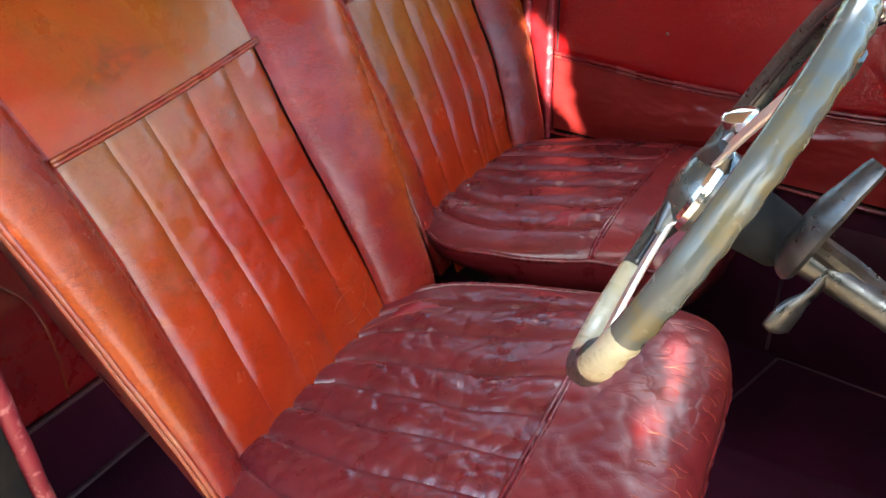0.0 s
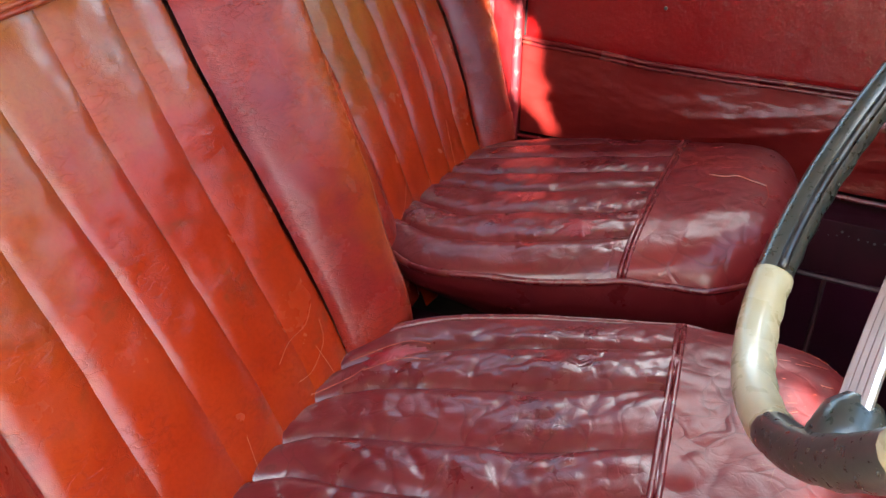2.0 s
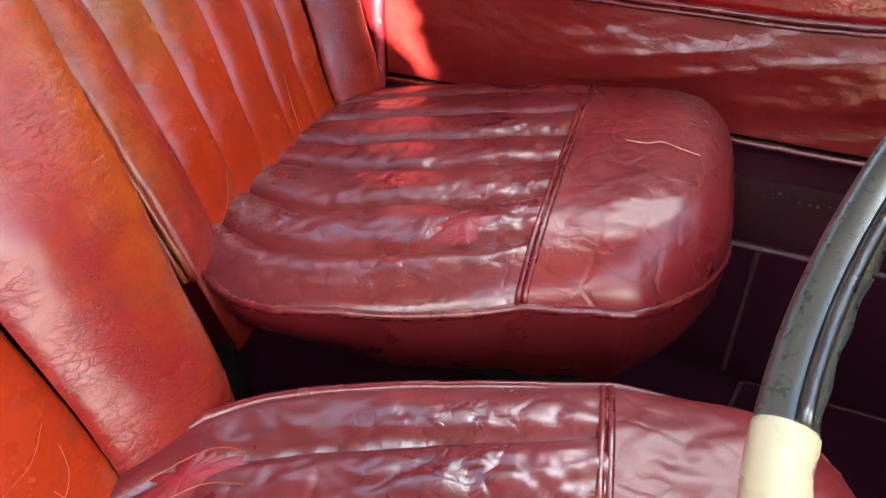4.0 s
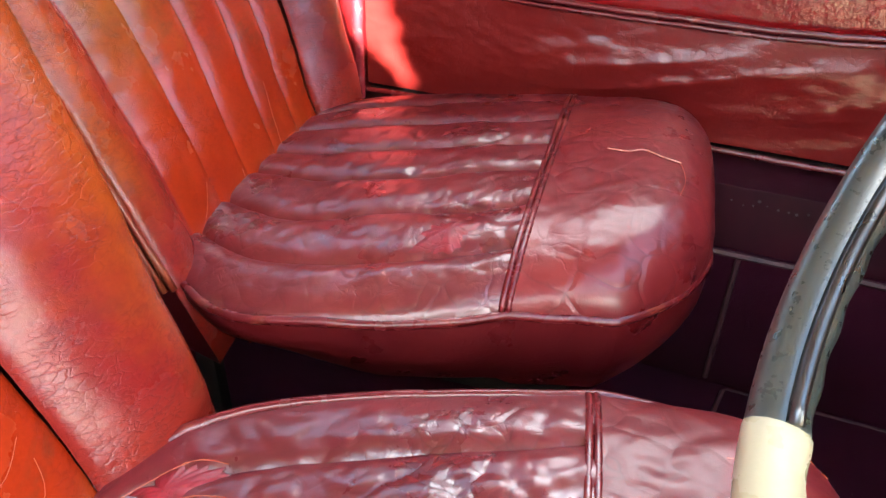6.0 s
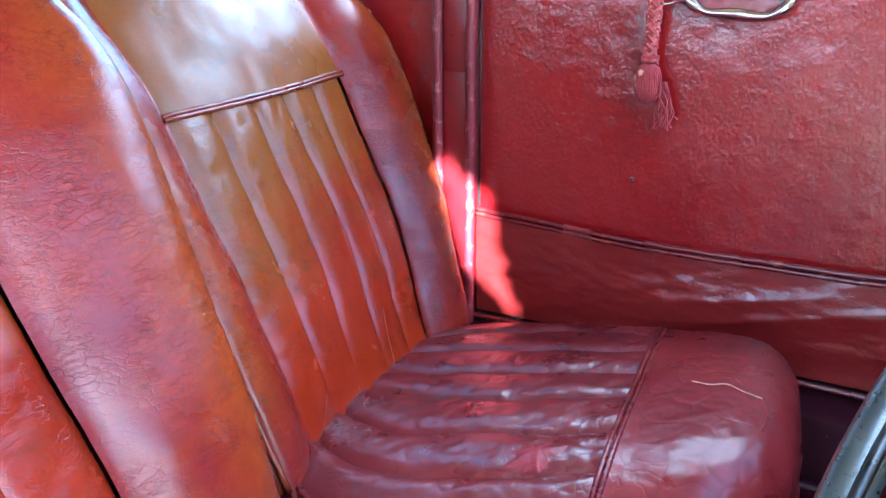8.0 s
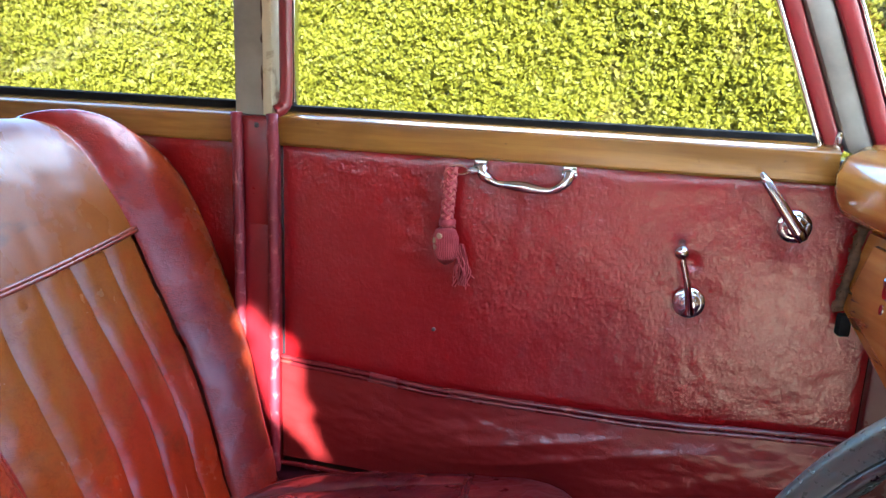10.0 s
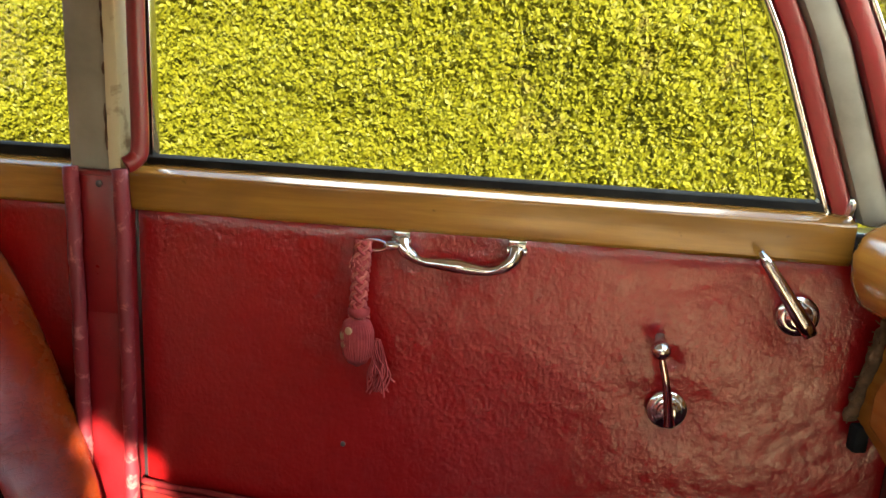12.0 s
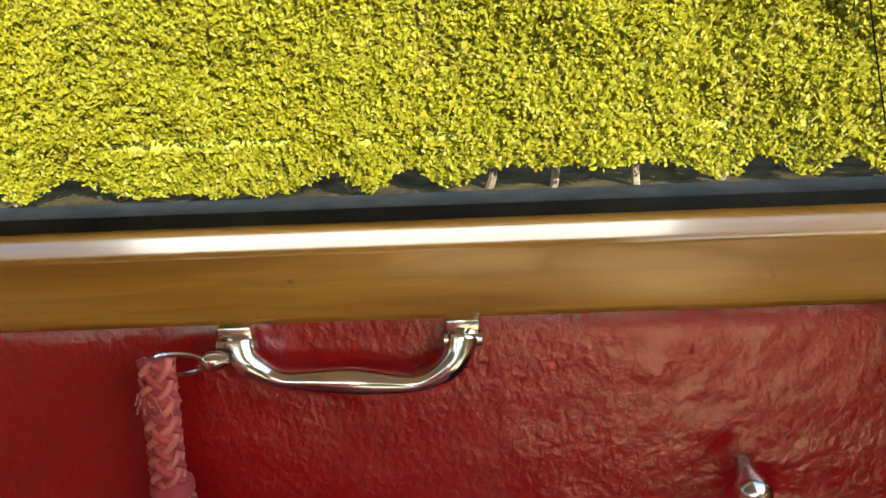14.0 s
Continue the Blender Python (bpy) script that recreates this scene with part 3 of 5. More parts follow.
def lining(x0, x1, z0, z1, dips=()):
    """Door lining: padded cloth that ripples, drawn in round the fittings at dips."""
    s = Shape()

    def at(x, z):
        lift = rumple(x, 0, z, 9, 0.0012) + rumple(x, 1, z * 1.2, 60, 0.0003 + 0.0003 * max(0, x))
        for dx, dz, r, depth in dips:
            lift += depth * math.exp(-(((x - dx) ** 2 + (z - dz) ** 2) / r ** 2))
        edge = min(1.0, min(x - x0, x1 - x, z - z0, z1 - z) / 0.012 + 0.001)
        return (x, 0.671 - 0.003 * max(0, edge) ** 0.5 + lift * edge, z)

    s.grid(at, steps(x0, x1, int((x1 - x0) * 190)), steps(z0, z1, int((z1 - z0) * 190)))
    return s


def window_pane(root, corners, name="pane"):
    s = Shape().prism(corners, (0, 0.004, 0))
    ob = part(name, s, GLASS, root, "clear window glass")
    ob.visible_shadow = False
    return ob


def passenger_door():
    root = thing("passenger_door", "closed red leathercloth car door with a honey wood capping", "car door", pose(0, 0, 0))
    crank, lever = Vector((0.624, 0.666, 0.979)), Vector((0.744, 0.666, 1.098))
    dips = [(crank.x, crank.z, 0.04, 0.004), (crank.x - 0.002, crank.z + 0.055, 0.012, 0.004), (lever.x, lever.z, 0.035, 0.003), (0.385, 1.14, 0.05, 0.002)]
    part("lining", lining(0.008, 0.86, SILL, 1.156, dips), DOORSKIN, root, "rippled red leathercloth lining", sharp=180)
    part("door_core", Shape().box((0.0, 0.674, SILL - 0.01), (0.90, 0.735, 1.186)), BODY, root, bevel=0.004)
    part("wood_capping", sweep(Shape(), CAP, steps(0.006, 0.785, 12)), WOOD, root, "polished honey-brown wood capping", 0.0008, sharp=20)
    part("glass_seal", Shape().box((0.004, 0.6845, 1.2), (0.79, 0.716, 1.2150)), RUBBER, root, "black rubber window seal", 0.002)
    window_pane(root, [(0.006, 0.718, 1.205), (0.80, 0.718, 1.205), (0.655, 0.718, ROOF), (0.006, 0.718, ROOF)])
    part("frame_rail", Shape().box((0.0105, 0.700, 1.206), (0.0135, 0.716, ROOF)), CHROME, root, "thin bright metal window frame", 0.0008)
    part("frame_rail", Shape().box((0.002, 0.690, 1.206), (0.0100, 0.716, ROOF)), RUBBER, root, bevel=0.001)
    wedge = Shape().prism([(0.752, 0.690, 1.2), (0.790, 0.690, 1.2), (0.778, 0.690, 1.228), (0.762, 0.690, 1.262)], (0, 0.012, 0))
    part("corner_gusset", wedge, PAINT, root, "grey corner piece of the window frame", 0.002)
    part("catch", Shape().lathe((0.783, 0.684, 1.203), (0.1, -0.1, 1), [(0, 0.006), (0.012, 0.0065), (0.020, 0.005), (0.022, 0.002)], 10), CHROME, root, "small chrome window catch")
    scratch = Shape().tube([(0.655, 0.7165, 1.41), (0.668, 0.7165, 1.36), (0.685, 0.7165, 1.29), (0.703, 0.7165, 1.222)], 0.0005, 5)
    part("glass_crack", scratch, RUBBER, root, "fine dark crack in the glass")

    # map pocket along the foot of the door
    pocket = Shape()

    def top(x):
        return along([(-0.01, 0.817), (0.06, 0.812), (0.3, 0.798), (0.55, 0.797), (0.86, 0.812)], x)

    def cloth(x, r):
        z = lerp(top(x), SILL + 0.004, r)
        belly = 0.008 + 0.006 * math.sin(math.pi * min(1, r * 1.05)) * min(1, max(0, x) / 0.2 + 0.2)
        pull = noise.noise(Vector((x * 5.0 + r * 1.2, r * 3.2 + x * 3.0, 4.0)))
        folds = 0.006 * noise.noise(Vector((x * 3.0, r * 2.2 + x * 1.0, 1.0))) + rumple(x, r * 0.4, 7, 7, 0.0022) + 0.004 * (1 - abs(pull) * 2.2) * min(1, r * 3) * max(0, min(1, (x - 0.1) * 3)) + 0.0012 * noise.noise(Vector((x * 26, r * 9 + x * 9, 2.0)))
        return (x, 0.664 - belly - folds * math.sin(math.pi * r) ** 0.5 - 0.002 * (1 - r), z)

    xs = steps(0.010, 0.86, 200)
    pocket.grid(cloth, xs, steps(0, 1, 56))
    pk = part("map_pocket", pocket, POCKET, root, "sagging glossy red map pocket", sharp=180)
    for dz, r in ((0.0015, 0.0042), (-0.0065, 0.0036)):
        rail = [(x, cloth(x, 0)[1] - 0.001 + (0.0 if dz > 0 else -0.001), top(x) + dz + rumple(x, 0, 0, 12, 0.001)) for x in xs]
        part("pocket_piping", Shape().tube(rail, r, 7), PIPING, pk, "shiny doubled piping", sharp=180)
    foot = [(x, 0.642 + rumple(x, 2, 0, 8, 0.002), SILL + rumple(x, 0, 4, 10, 0.002)) for x in steps(-0.002, 0.90, 50)]
    part("foot_piping", Shape().tube(foot, 0.0042, 7), PIPING, root, "pale worn piping along the door foot", sharp=180)

    # grab handle
    grip = part("grab_handle", grab_bail(), CHROME, root, "chrome swing grab handle", sharp=180)
    for x in (0.322, 0.448):
        b = Shape().box((x - 0.0095, 0.657, 1.147), (x + 0.0095, 0.671, 1.1565))
        part("bracket", b, CHROME, grip, bevel=0.0015)
        part("hinge_pin", Shape().lathe((x - 0.0105, 0.6595, 1.1445), (1, 0, 0), [(0, 0.0045), (0.021, 0.0045)], 12), CHROME, grip)

    # window winder
    wind = part("window_winder", Shape().lathe(crank, (0, -1, 0), [(0, 0.0215), (0.003, 0.0215), (0.0045, 0.0195), (0.005, 0.0155), (0.008, 0.0150), (0.0088, 0.0125), (0.0115, 0.0115), (0.0125, 0.008), (0.014, 0.0075), (0.0145, 0.002)], 28), CHROME, root, "chrome window winder on a ringed rose")
    arm = smooth_path([crank + Vector((0.002, -0.016, -0.012)), crank + Vector((0, -0.018, 0.0)), crank + Vector((-0.007, -0.024, 0.035)), crank + Vector((-0.016, -0.026, 0.068))], 6)
    part("winder_arm", Shape().tube(arm, [lerp(0.0062, 0.0036, i / (len(arm) - 1)) for i in range(len(arm))], 8), CHROME, wind, sharp=180)
    rib = [p + Vector((0, -0.005, 0)) for p in arm]
    part("arm_rib", Shape().tube(rib, 0.0014, 6), CHROME, wind)
    tip = crank + Vector((-0.018, -0.026, 0.077))
    part("winder_knob", Shape().lathe(tip + Vector((0, 0.014, 0.010)), (0, -0.9, -0.5), [(0, 0.005), (0.012, 0.006), (0.016, 0.0095), (0.021, 0.0108), (0.026, 0.0095), (0.030, 0.004)], 16), CHROME, wind, sharp=180)

    # inside door handle
    hand = part("door_lever", Shape().lathe(lever, (0, -1, 0), [(0, 0.0215), (0.003, 0.0215), (0.005, 0.019), (0.0055, 0.0145), (0.009, 0.0135), (0.0105, 0.010), (0.013, 0.0095), (0.0135, 0.003)], 28), CHROME, root, "chrome inside door handle on a round rose")
    way = Vector((0.692, 0.643, 1.168)) - (lever + Vector((0.010, -0.020, -0.014)))
    start = lever + Vector((0.010, -0.020, -0.014))
    blade = [start + way * t for t in steps(0, 1, 8)]
    part("lever_blade", Shape().tube(blade, [0.0075, 0.0085, 0.0085, 0.008, 0.0075, 0.007, 0.0062, 0.0056, 0.003], 10, squash=0.55), CHROME, hand, sharp=180)
    for off in (-0.0026, 0.0026):
        part("blade_rib", Shape().tube([p + Vector((off, -0.0062, off * 0.8)) for p in blade[1:-1]], 0.0013, 6), CHROME, hand)
    part("lining_stud", Shape().lathe((0.259, 0.668, 0.891), (0, -1, 0), [(0, 0.0032), (0.002, 0.003), (0.003, 0.001)], 10), DULL, root, "small bare metal stud")
    return root


def grab_bail():
    pts = smooth_path([(0.323, 0.660, 1.147), (0.326, 0.656, 1.138), (0.334, 0.655, 1.1315), (0.347, 0.654, 1.1255), (0.365, 0.654, 1.1245), (0.385, 0.654, 1.1235), (0.404, 0.654, 1.1215), (0.422, 0.654, 1.1210), (0.436, 0.654, 1.1270), (0.445, 0.656, 1.136), (0.448, 0.660, 1.147)], 5)
    n = len(pts) - 1
    rad = [along([(0, 0.0092), (0.12, 0.0080), (0.3, 0.0052), (0.5, 0.0080), (0.7, 0.0052), (0.88, 0.0080), (1, 0.0092)], i / n) for i in range(n + 1)]
    return Shape().tube(pts, rad, 12)


passenger_door()


def rear_side(m, k, length, label):
    """The rear door and quarter behind a middle pillar; k: +1 passenger's side, -1 driver's."""
    root = thing("rear_door", label, "car door", m)
    y = 0.67 if k > 0 else 0.0
    s = Shape()
    if k > 0:
        part("lining", lining(-length, -0.064, FLOOR + 0.25, 1.156), DOORSKIN, root, sharp=180)
        part("wood_capping", sweep(Shape(), CAP, steps(-length, -0.064, 10)), WOOD, root, "polished honey-brown wood capping", 0.0008, sharp=20)
        part("door_core", s.box((-length, 0.674, FLOOR), (-0.064, 0.735, 1.2)), BODY, root)
        part("glass_seal", Shape().box((-length, 0.6835, 1.2), (-0.064, 0.716, 1.2185)), RUBBER, root, bevel=0.002)
        window_pane(root, [(-0.75, 0.718, 1.205), (-0.064, 0.718, 1.205), (-0.064, 0.718, ROOF), (-0.75, 0.718, ROOF)])
        part("quarter", Shape().box((-length, 0.66, 1.2), (-0.86, 0.72, ROOF)), HEADLINING, root)
    else:
        part("lining", s.box((-length, -0.03, FLOOR), (-0.10, 0.0, 1.155)), DOORSKIN, root, bevel=0.004)
        part("wood_capping", Shape().box((-length, -0.035, 1.157), (-0.10, 0.018, 1.205)), WOOD, root, bevel=0.006)
        part("door_core", Shape().box((-length, -0.09, FLOOR), (-0.10, -0.032, 1.2)), BODY, root)
        window_pane(root, [(-0.75, -0.04, 1.207), (-0.10, -0.04, 1.207), (-0.10, -0.04, ROOF), (-0.75, -0.04, ROOF)])
        part("quarter", Shape().box((-length, -0.06, 1.207), (-0.75, 0.0, ROOF)), HEADLINING, root)
        part("window_head", Shape().prism([(-0.749, -0.055, ROOF), (-0.101, -0.055, ROOF), (-0.101, -0.055, 1.37), (-0.15, -0.055, 1.405), (-0.24, -0.055, 1.43), (-0.749, -0.055, 1.43)], (0, 0.05, 0)), HEADLINING, root, "curved head of the rear window")


rear_side(pose(0, 0, 0), 1, 1.45, "red trimmed rear door with honey wood capping")
rear_side(DSIDE, -1, 1.45, "red trimmed rear door on the driver side")


def driver_post():
    root = thing("driver_door_pillar", "red padded pillar of the open driver doorway", "pillar", DSIDE)
    part("trim_board", Shape().box((-0.099, -0.075, FLOOR), (-0.025, -0.005, ROOF)), TRIM_RED, root, bevel=0.006)
    part("striker_face", Shape().box((-0.024, -0.07, FLOOR), (-0.008, -0.012, 1.2)), FRAME, root, "worn bare strip of the pillar face", 0.003)
    part("piping", Shape().tube([(-0.018, 0.002 + rumple(0, 0, z, 9, 0.002), z) for z in steps(FLOOR + 0.02, 1.4, 40)], 0.011, 9), VELVET, root, "thick red door seal", sharp=180)


driver_post()


def driver_sill():
    s = Shape().box((-0.05, -0.09, FLOOR - 0.05), (0.9, 0.0, FLOOR + 0.06))
    ob = solid("door_sill", s, KICK, "dark sill of the open driver doorway", "sill", "", 0.01)
    ob.matrix_world = DSIDE


driver_sill()


def roof():
    root = thing("car_roof", "pale cloth headlining under a curved steel roof", "roof", pose(0, 0, 0))

    def top(a, b, lift):
        half = 0.66 - 0.10 * max(0.0, a) - 0.05 * abs(min(0, a))
        cx, cy = math.cos(radians(AXIS)), math.sin(radians(AXIS))
        y = b * half
        z = ROOF - 0.02 + 0.055 * (1 - b * b) - 0.05 * max(0, a - 0.3) ** 2 * 4 + lift
        return (a * cx - y * cy, a * cy + y * cx, z)

    xs, bs = steps(-1.4, 0.66, 24), steps(-1, 1, 20)
    part("headlining", Shape().grid(lambda a, b: top(a, b, 0), xs, bs), HEADLINING, root, sharp=180)
    part("roof_skin", Shape().grid(lambda a, b: top(a, b * 1.04, 0.03), xs, bs), BODY, root, sharp=180)
    for k in (-1, 1):
        run = [Vector(top(a, k * 1.0, 0.012)) for a in xs]
        part("cant_rail", Shape().tube(run, 0.026, 8), HEADLINING, root, sharp=180)
    part("screen_header", Shape().tube([Vector(top(0.66, b, 0.01)) for b in bs], 0.03, 8), HEADLINING, root, sharp=180)


roof()


def rear_wall():
    s = Shape().prism([(-1.34, -0.95, FLOOR), (-1.40, 0.72, FLOOR), (-1.42, 0.72, ROOF), (-1.36, -0.95, ROOF)], (-0.03, 0, 0))
    solid("wall_rear", s, HEADLINING, "pale cloth trimmed rear wall of the cabin", "wall", "structure")


rear_wall()


def windscreen():
    root = thing("windscreen", "flat raked windscreen glass", "windscreen", pose(0, 0, 0))
    a, b = Vector((0.875, 0.655, 1.2)), Vector((1.03, -0.40, 1.2))
    up = Vector((-0.18, -0.03, 0.30))
    s = Shape().prism([a, b, b + up, a + up], (0.004, 0.0006, 0.002))
    part("pane", s, GLASS, root, "clear windscreen glass").visible_shadow = False
    part("rubber", Shape().tube([a, b], 0.008, 8), RUBBER, root)
    cowl = Shape().prism([(0.88, 0.70, 1.185), (1.04, -0.42, 1.185), (1.9, -0.15, 1.10), (1.8, 0.52, 1.10)], (0, 0, -0.05))
    solid("scuttle", cowl, BODY, "dark painted scuttle ahead of the windscreen", "body panel", "", 0.01)


windscreen()


def wing_mirror():
    root = thing("wing_mirror", "small oval mirror on a thin stalk outside the windscreen", "mirror", pose(0, 0, 0))
    c = Vector((0.99, 1.10, 1.325))
    shell = Shape().lathe(c + Vector((0.035, 0.035, 0.0)), (-0.72, -0.69, 0.0), [(0, 0.004), (0.004, 0.02), (0.016, 0.042), (0.030, 0.052), (0.034, 0.053)], 32)
    body = part("shell", shell, PAINT_CREAM, root, "yellowed oval mirror back", sharp=60)
    part("reflector", Shape().lathe(c + Vector((0.0098, 0.0108, 0)), (-0.72, -0.69, 0.0), [(0, 0.048), (0.0012, 0.048)], 32), CHROME, root, "grey mirror glass")
    part("stalk", Shape().tube([c + Vector((0.03, 0.03, -0.04)), (1.02, 0.98, 1.2), (1.06, 0.80, 1.11), (1.06, 0.60, 1.17)], 0.006, 8), CHROME, root)


wing_mirror()


def driver_door():
    """Hinged on the middle pillar, standing wide open."""
    hinge = DSIDE @ Vector((-0.03, -0.10, 0))
    root = thing("driver_door", "open driver door with red lining and wood capping", "car door", pose(hinge.x, hinge.y, 0, 0, 0, 2 * AXIS - DOOR_OPEN))
    part("door_core", Shape().box((0.03, -0.06, 0.40), (0.80, 0.0, 1.19)), BODY, root, bevel=0.01)
    part("lining", Shape().box((0.04, 0.001, 0.64), (0.79, 0.006, 1.155)), DOORSKIN, root, bevel=0.002)
    part("wood_capping", Shape().box((0.03, -0.02, 1.157), (0.80, 0.022, 1.205)), WOOD, root, bevel=0.006)
    part("window_frame", Shape().tube(smooth_path([(0.79, -0.03, 1.19), (0.70, -0.03, 1.38), (0.62, -0.03, 1.46), (0.45, -0.03, 1.48), (0.10, -0.03, 1.47), (0.04, -0.03, 1.42), (0.04, -0.03, 1.19)], 6), 0.011, 8), CHROME, root)
    window_pane(root, [(0.05, -0.03, 1.2), (0.77, -0.03, 1.2), (0.62, -0.03, 1.45), (0.06, -0.03, 1.46)])


DOOR_OPEN = 95
driver_door()


def sun_blocker_tree():
    """Added out of view off the driver's side to shade the open doorway; the sun falls through two gaps cut in its
    crown.
    """
    root = thing("sun_blocker_tree", "unseen tree added to shade the open driver doorway", "tree", pose(2.5, -3.2, 0))
    trunk = Shape()
    trunk.tube([(0, 0, -0.05), (0.0, 0, 0.3), (-0.01, 0, 0.9), (0.0, 0, 1.8), (0.02, 0, 3.0)], [0.24, 0.17, 0.14, 0.12, 0.09], 14)
    part("trunk", trunk, BARK, root, "thick grey-brown trunk", sharp=180)
    rng = random.Random(8)
    for k in range(9):
        a = 1.9 + k * 0.3
        tip = (1.5 * math.cos(a), 0.5 * math.sin(a), 3.0 + 0.5 * rng.random())
        part("limb", Shape().tube(smooth_path([(0.02, 0, 2.2 + 0.07 * k), (tip[0] * 0.4, tip[1] * 0.5, 2.8 + 0.03 * k), tip], 4), [0.06 - 0.005 * i for i in range(9)], 7), BARK, root)
    gen = np.random.default_rng(6)
    count = 90000
    x, z, y = gen.uniform(-1.9, 0.8, count), gen.uniform(1.1, 3.7, count), gen.normal(0, 0.08, count)
    # outlines cut in the leaves so sun patches land on door and driver's seat
    gaps = (((-0.64, 2.61), (-0.525, 2.55), (-0.498, 2.406), (-0.46, 2.32), (-0.495, 2.33), (-0.60, 2.40), (-0.65, 2.56)),
            ((-0.344, 2.112), (-0.319, 2.130), (-0.285, 2.136), (-0.262, 2.128), (-0.276, 2.10), (-0.312, 2.072), (-0.33, 2.03), (-0.357, 2.028), (-0.416, 2.020), (-0.367, 2.052), (-0.339, 2.068)))
    keep = np.ones(count, bool)
    for outline in gaps:
        inside = np.zeros(count, bool)
        for (x0, z0), (x1, z1) in zip(outline, outline[1:] + outline[:1]):
            inside ^= ((z0 > z) != (z1 > z)) & (x < x0 + (z - z0) / (z1 - z0) * (x1 - x0))
        keep &= ~inside
    x, y, z = x[keep], y[keep], z[keep]
    at = np.stack([x - 0.5 * y, y, z - 0.44 * y], 1)
    total = len(at)
    way = gen.normal(0, 1, (total, 3))
    way /= np.linalg.norm(way, axis=1)[:, None]
    side = np.cross(way, gen.normal(0, 1, (total, 3)))
    side /= np.linalg.norm(side, axis=1)[:, None]
    pts = np.stack([at - way * 0.030, at + side * 0.024, at + way * 0.030, at - side * 0.024], 1)
    me = bpy.data.meshes.new("crown")
    me.from_pydata(pts.reshape(-1, 3).tolist(), [], [tuple(range(4 * i, 4 * i + 4)) for i in range(total)])
    me.materials.append(LEAF)
    crown = new("crown", me)
    crown.parent = root
    tagged(crown, "dense green crown with gaps cut for the sun patches", kind="stuff")


sun_blocker_tree()


def glow_blocker_wall():
    """Added out of view; closes the place behind the tree and blocks low sky glow."""
    s = Shape().box((-14, -9.3, -0.05), (14, -9.0, 2.2))
    return solid("wall_glow_blocker", s, RENDERCOAT, "unseen plain wall added behind the tree against low sky glow", "wall", "structure", 0.01)


glow_blocker_wall()


DASH = pose(0.800, 0.654, 0.008, 0, 0, 13.0)


def dashboard():
    m = DASH
    root = thing("dashboard", "polished wooden dashboard with a rolled capping and glovebox lid", "dashboard", m)
    prof = [(0.035, 1.100), (0.008, 1.103), (-0.012, 1.115), (-0.024, 1.140), (-0.026, 1.165), (-0.016, 1.188), (0.008, 1.203), (0.05, 1.209), (0.14, 1.210), (0.14, 1.19), (0.035, 1.13)]
    s = Shape()
    ys = [-0.002, -0.008, -0.02, -0.1, -0.4, -0.8, -1.02]
    for y in ys:
        pinch = 1.0 if y < -0.015 else (0.97 if y < -0.005 else 0.88)
        s.v += [(lerp(0.03, px, pinch), y, lerp(1.155, pz, pinch)) for px, pz in prof]
    n = len(prof)
    for i in range(len(ys) - 1):
        for k in range(n):
            q = (k + 1) % n
            s.f.append((i * n + k, i * n + q, (i + 1) * n + q, (i + 1) * n + k))
    s.f += [tuple(range(n)), tuple((len(ys) - 1) * n + k for k in range(n))]
    part("capping_roll", s, DASHWOOD, root, "glossy rolled wooden capping", sharp=50)
    edge = [(-0.036, 1.099), (0.004, 1.012), (0.004, 0.990), (-0.2, 0.900), (-0.42, 0.85), (-0.80, 0.85), (-1.0, 0.93), (-1.0, 1.099)]
    part("fascia", Shape().prism([(0.014, y, z) for y, z in edge], (0.02, 0, 0)), DASHWOOD, root, "wooden fascia board", 0.004)
    lid = [(-0.065, 1.088), (-0.034, 1.03), (-0.034, 0.995), (-0.2, 0.932), (-0.40, 0.885), (-0.43, 0.89), (-0.43, 1.088)]
    flap = part("glovebox_lid", Shape().prism([(0.006, y, z) for y, z in lid], (0.0075, 0, 0)), DASHWOOD, root, "orange-brown glovebox lid", 0.003)
    gap = [(0.0125, y * 1.012 + 0.001, z - 0.002) for y, z in lid]
    part("lid_gap", Shape().tube(gap, 0.0022, 5, True), RUBBER, root, "dark gap round the glovebox lid")
    part("lid_lock", Shape().lathe((0.007, -0.150, 1.052), (-1, 0.1, 0.05), [(0, 0.0105), (0.003, 0.0105), (0.0045, 0.009), (0.005, 0.004), (0.004, 0.001)], 18), CHROME, flap, "round chrome lock")
    part("dial", Shape().lathe((0.012, -0.62, 1.0), (-1, 0, 0), [(0, 0.05), (0.006, 0.05), (0.009, 0.045), (0.009, 0.01)], 28), CHROME, root, "round chrome-rimmed dial")
    frayed = [(0.010 + rumple(0, 0, z, 30, 0.003), lerp(-0.030, -0.003, (1.10 - z) / 0.10) + rumple(1, 0, z, 40, 0.004), z) for z in steps(1.104, 0.985, 26)]
    part("frayed_trim", Shape().tube(frayed, [0.0065 + rumple(0, 2, p[2], 60, 0.003) for p in frayed], 8), FRAYED, root, "frayed brown cloth along the fascia edge", sharp=180)
    for k in range(40):
        p = Vector(frayed[(k * 7) % 26])
        part("loose_thread", Shape().tube([p, p + Vector((random.uniform(-0.012, -0.004), random.uniform(-0.008, 0.008), random.uniform(-0.008, 0.008)))], 0.0006, 4), FRAYED, root)
    part("lower_stop", Shape().box((0.006, -0.020, 0.955), (0.022, -0.004, 0.985)), RUBBER, root, bevel=0.004)


dashboard()


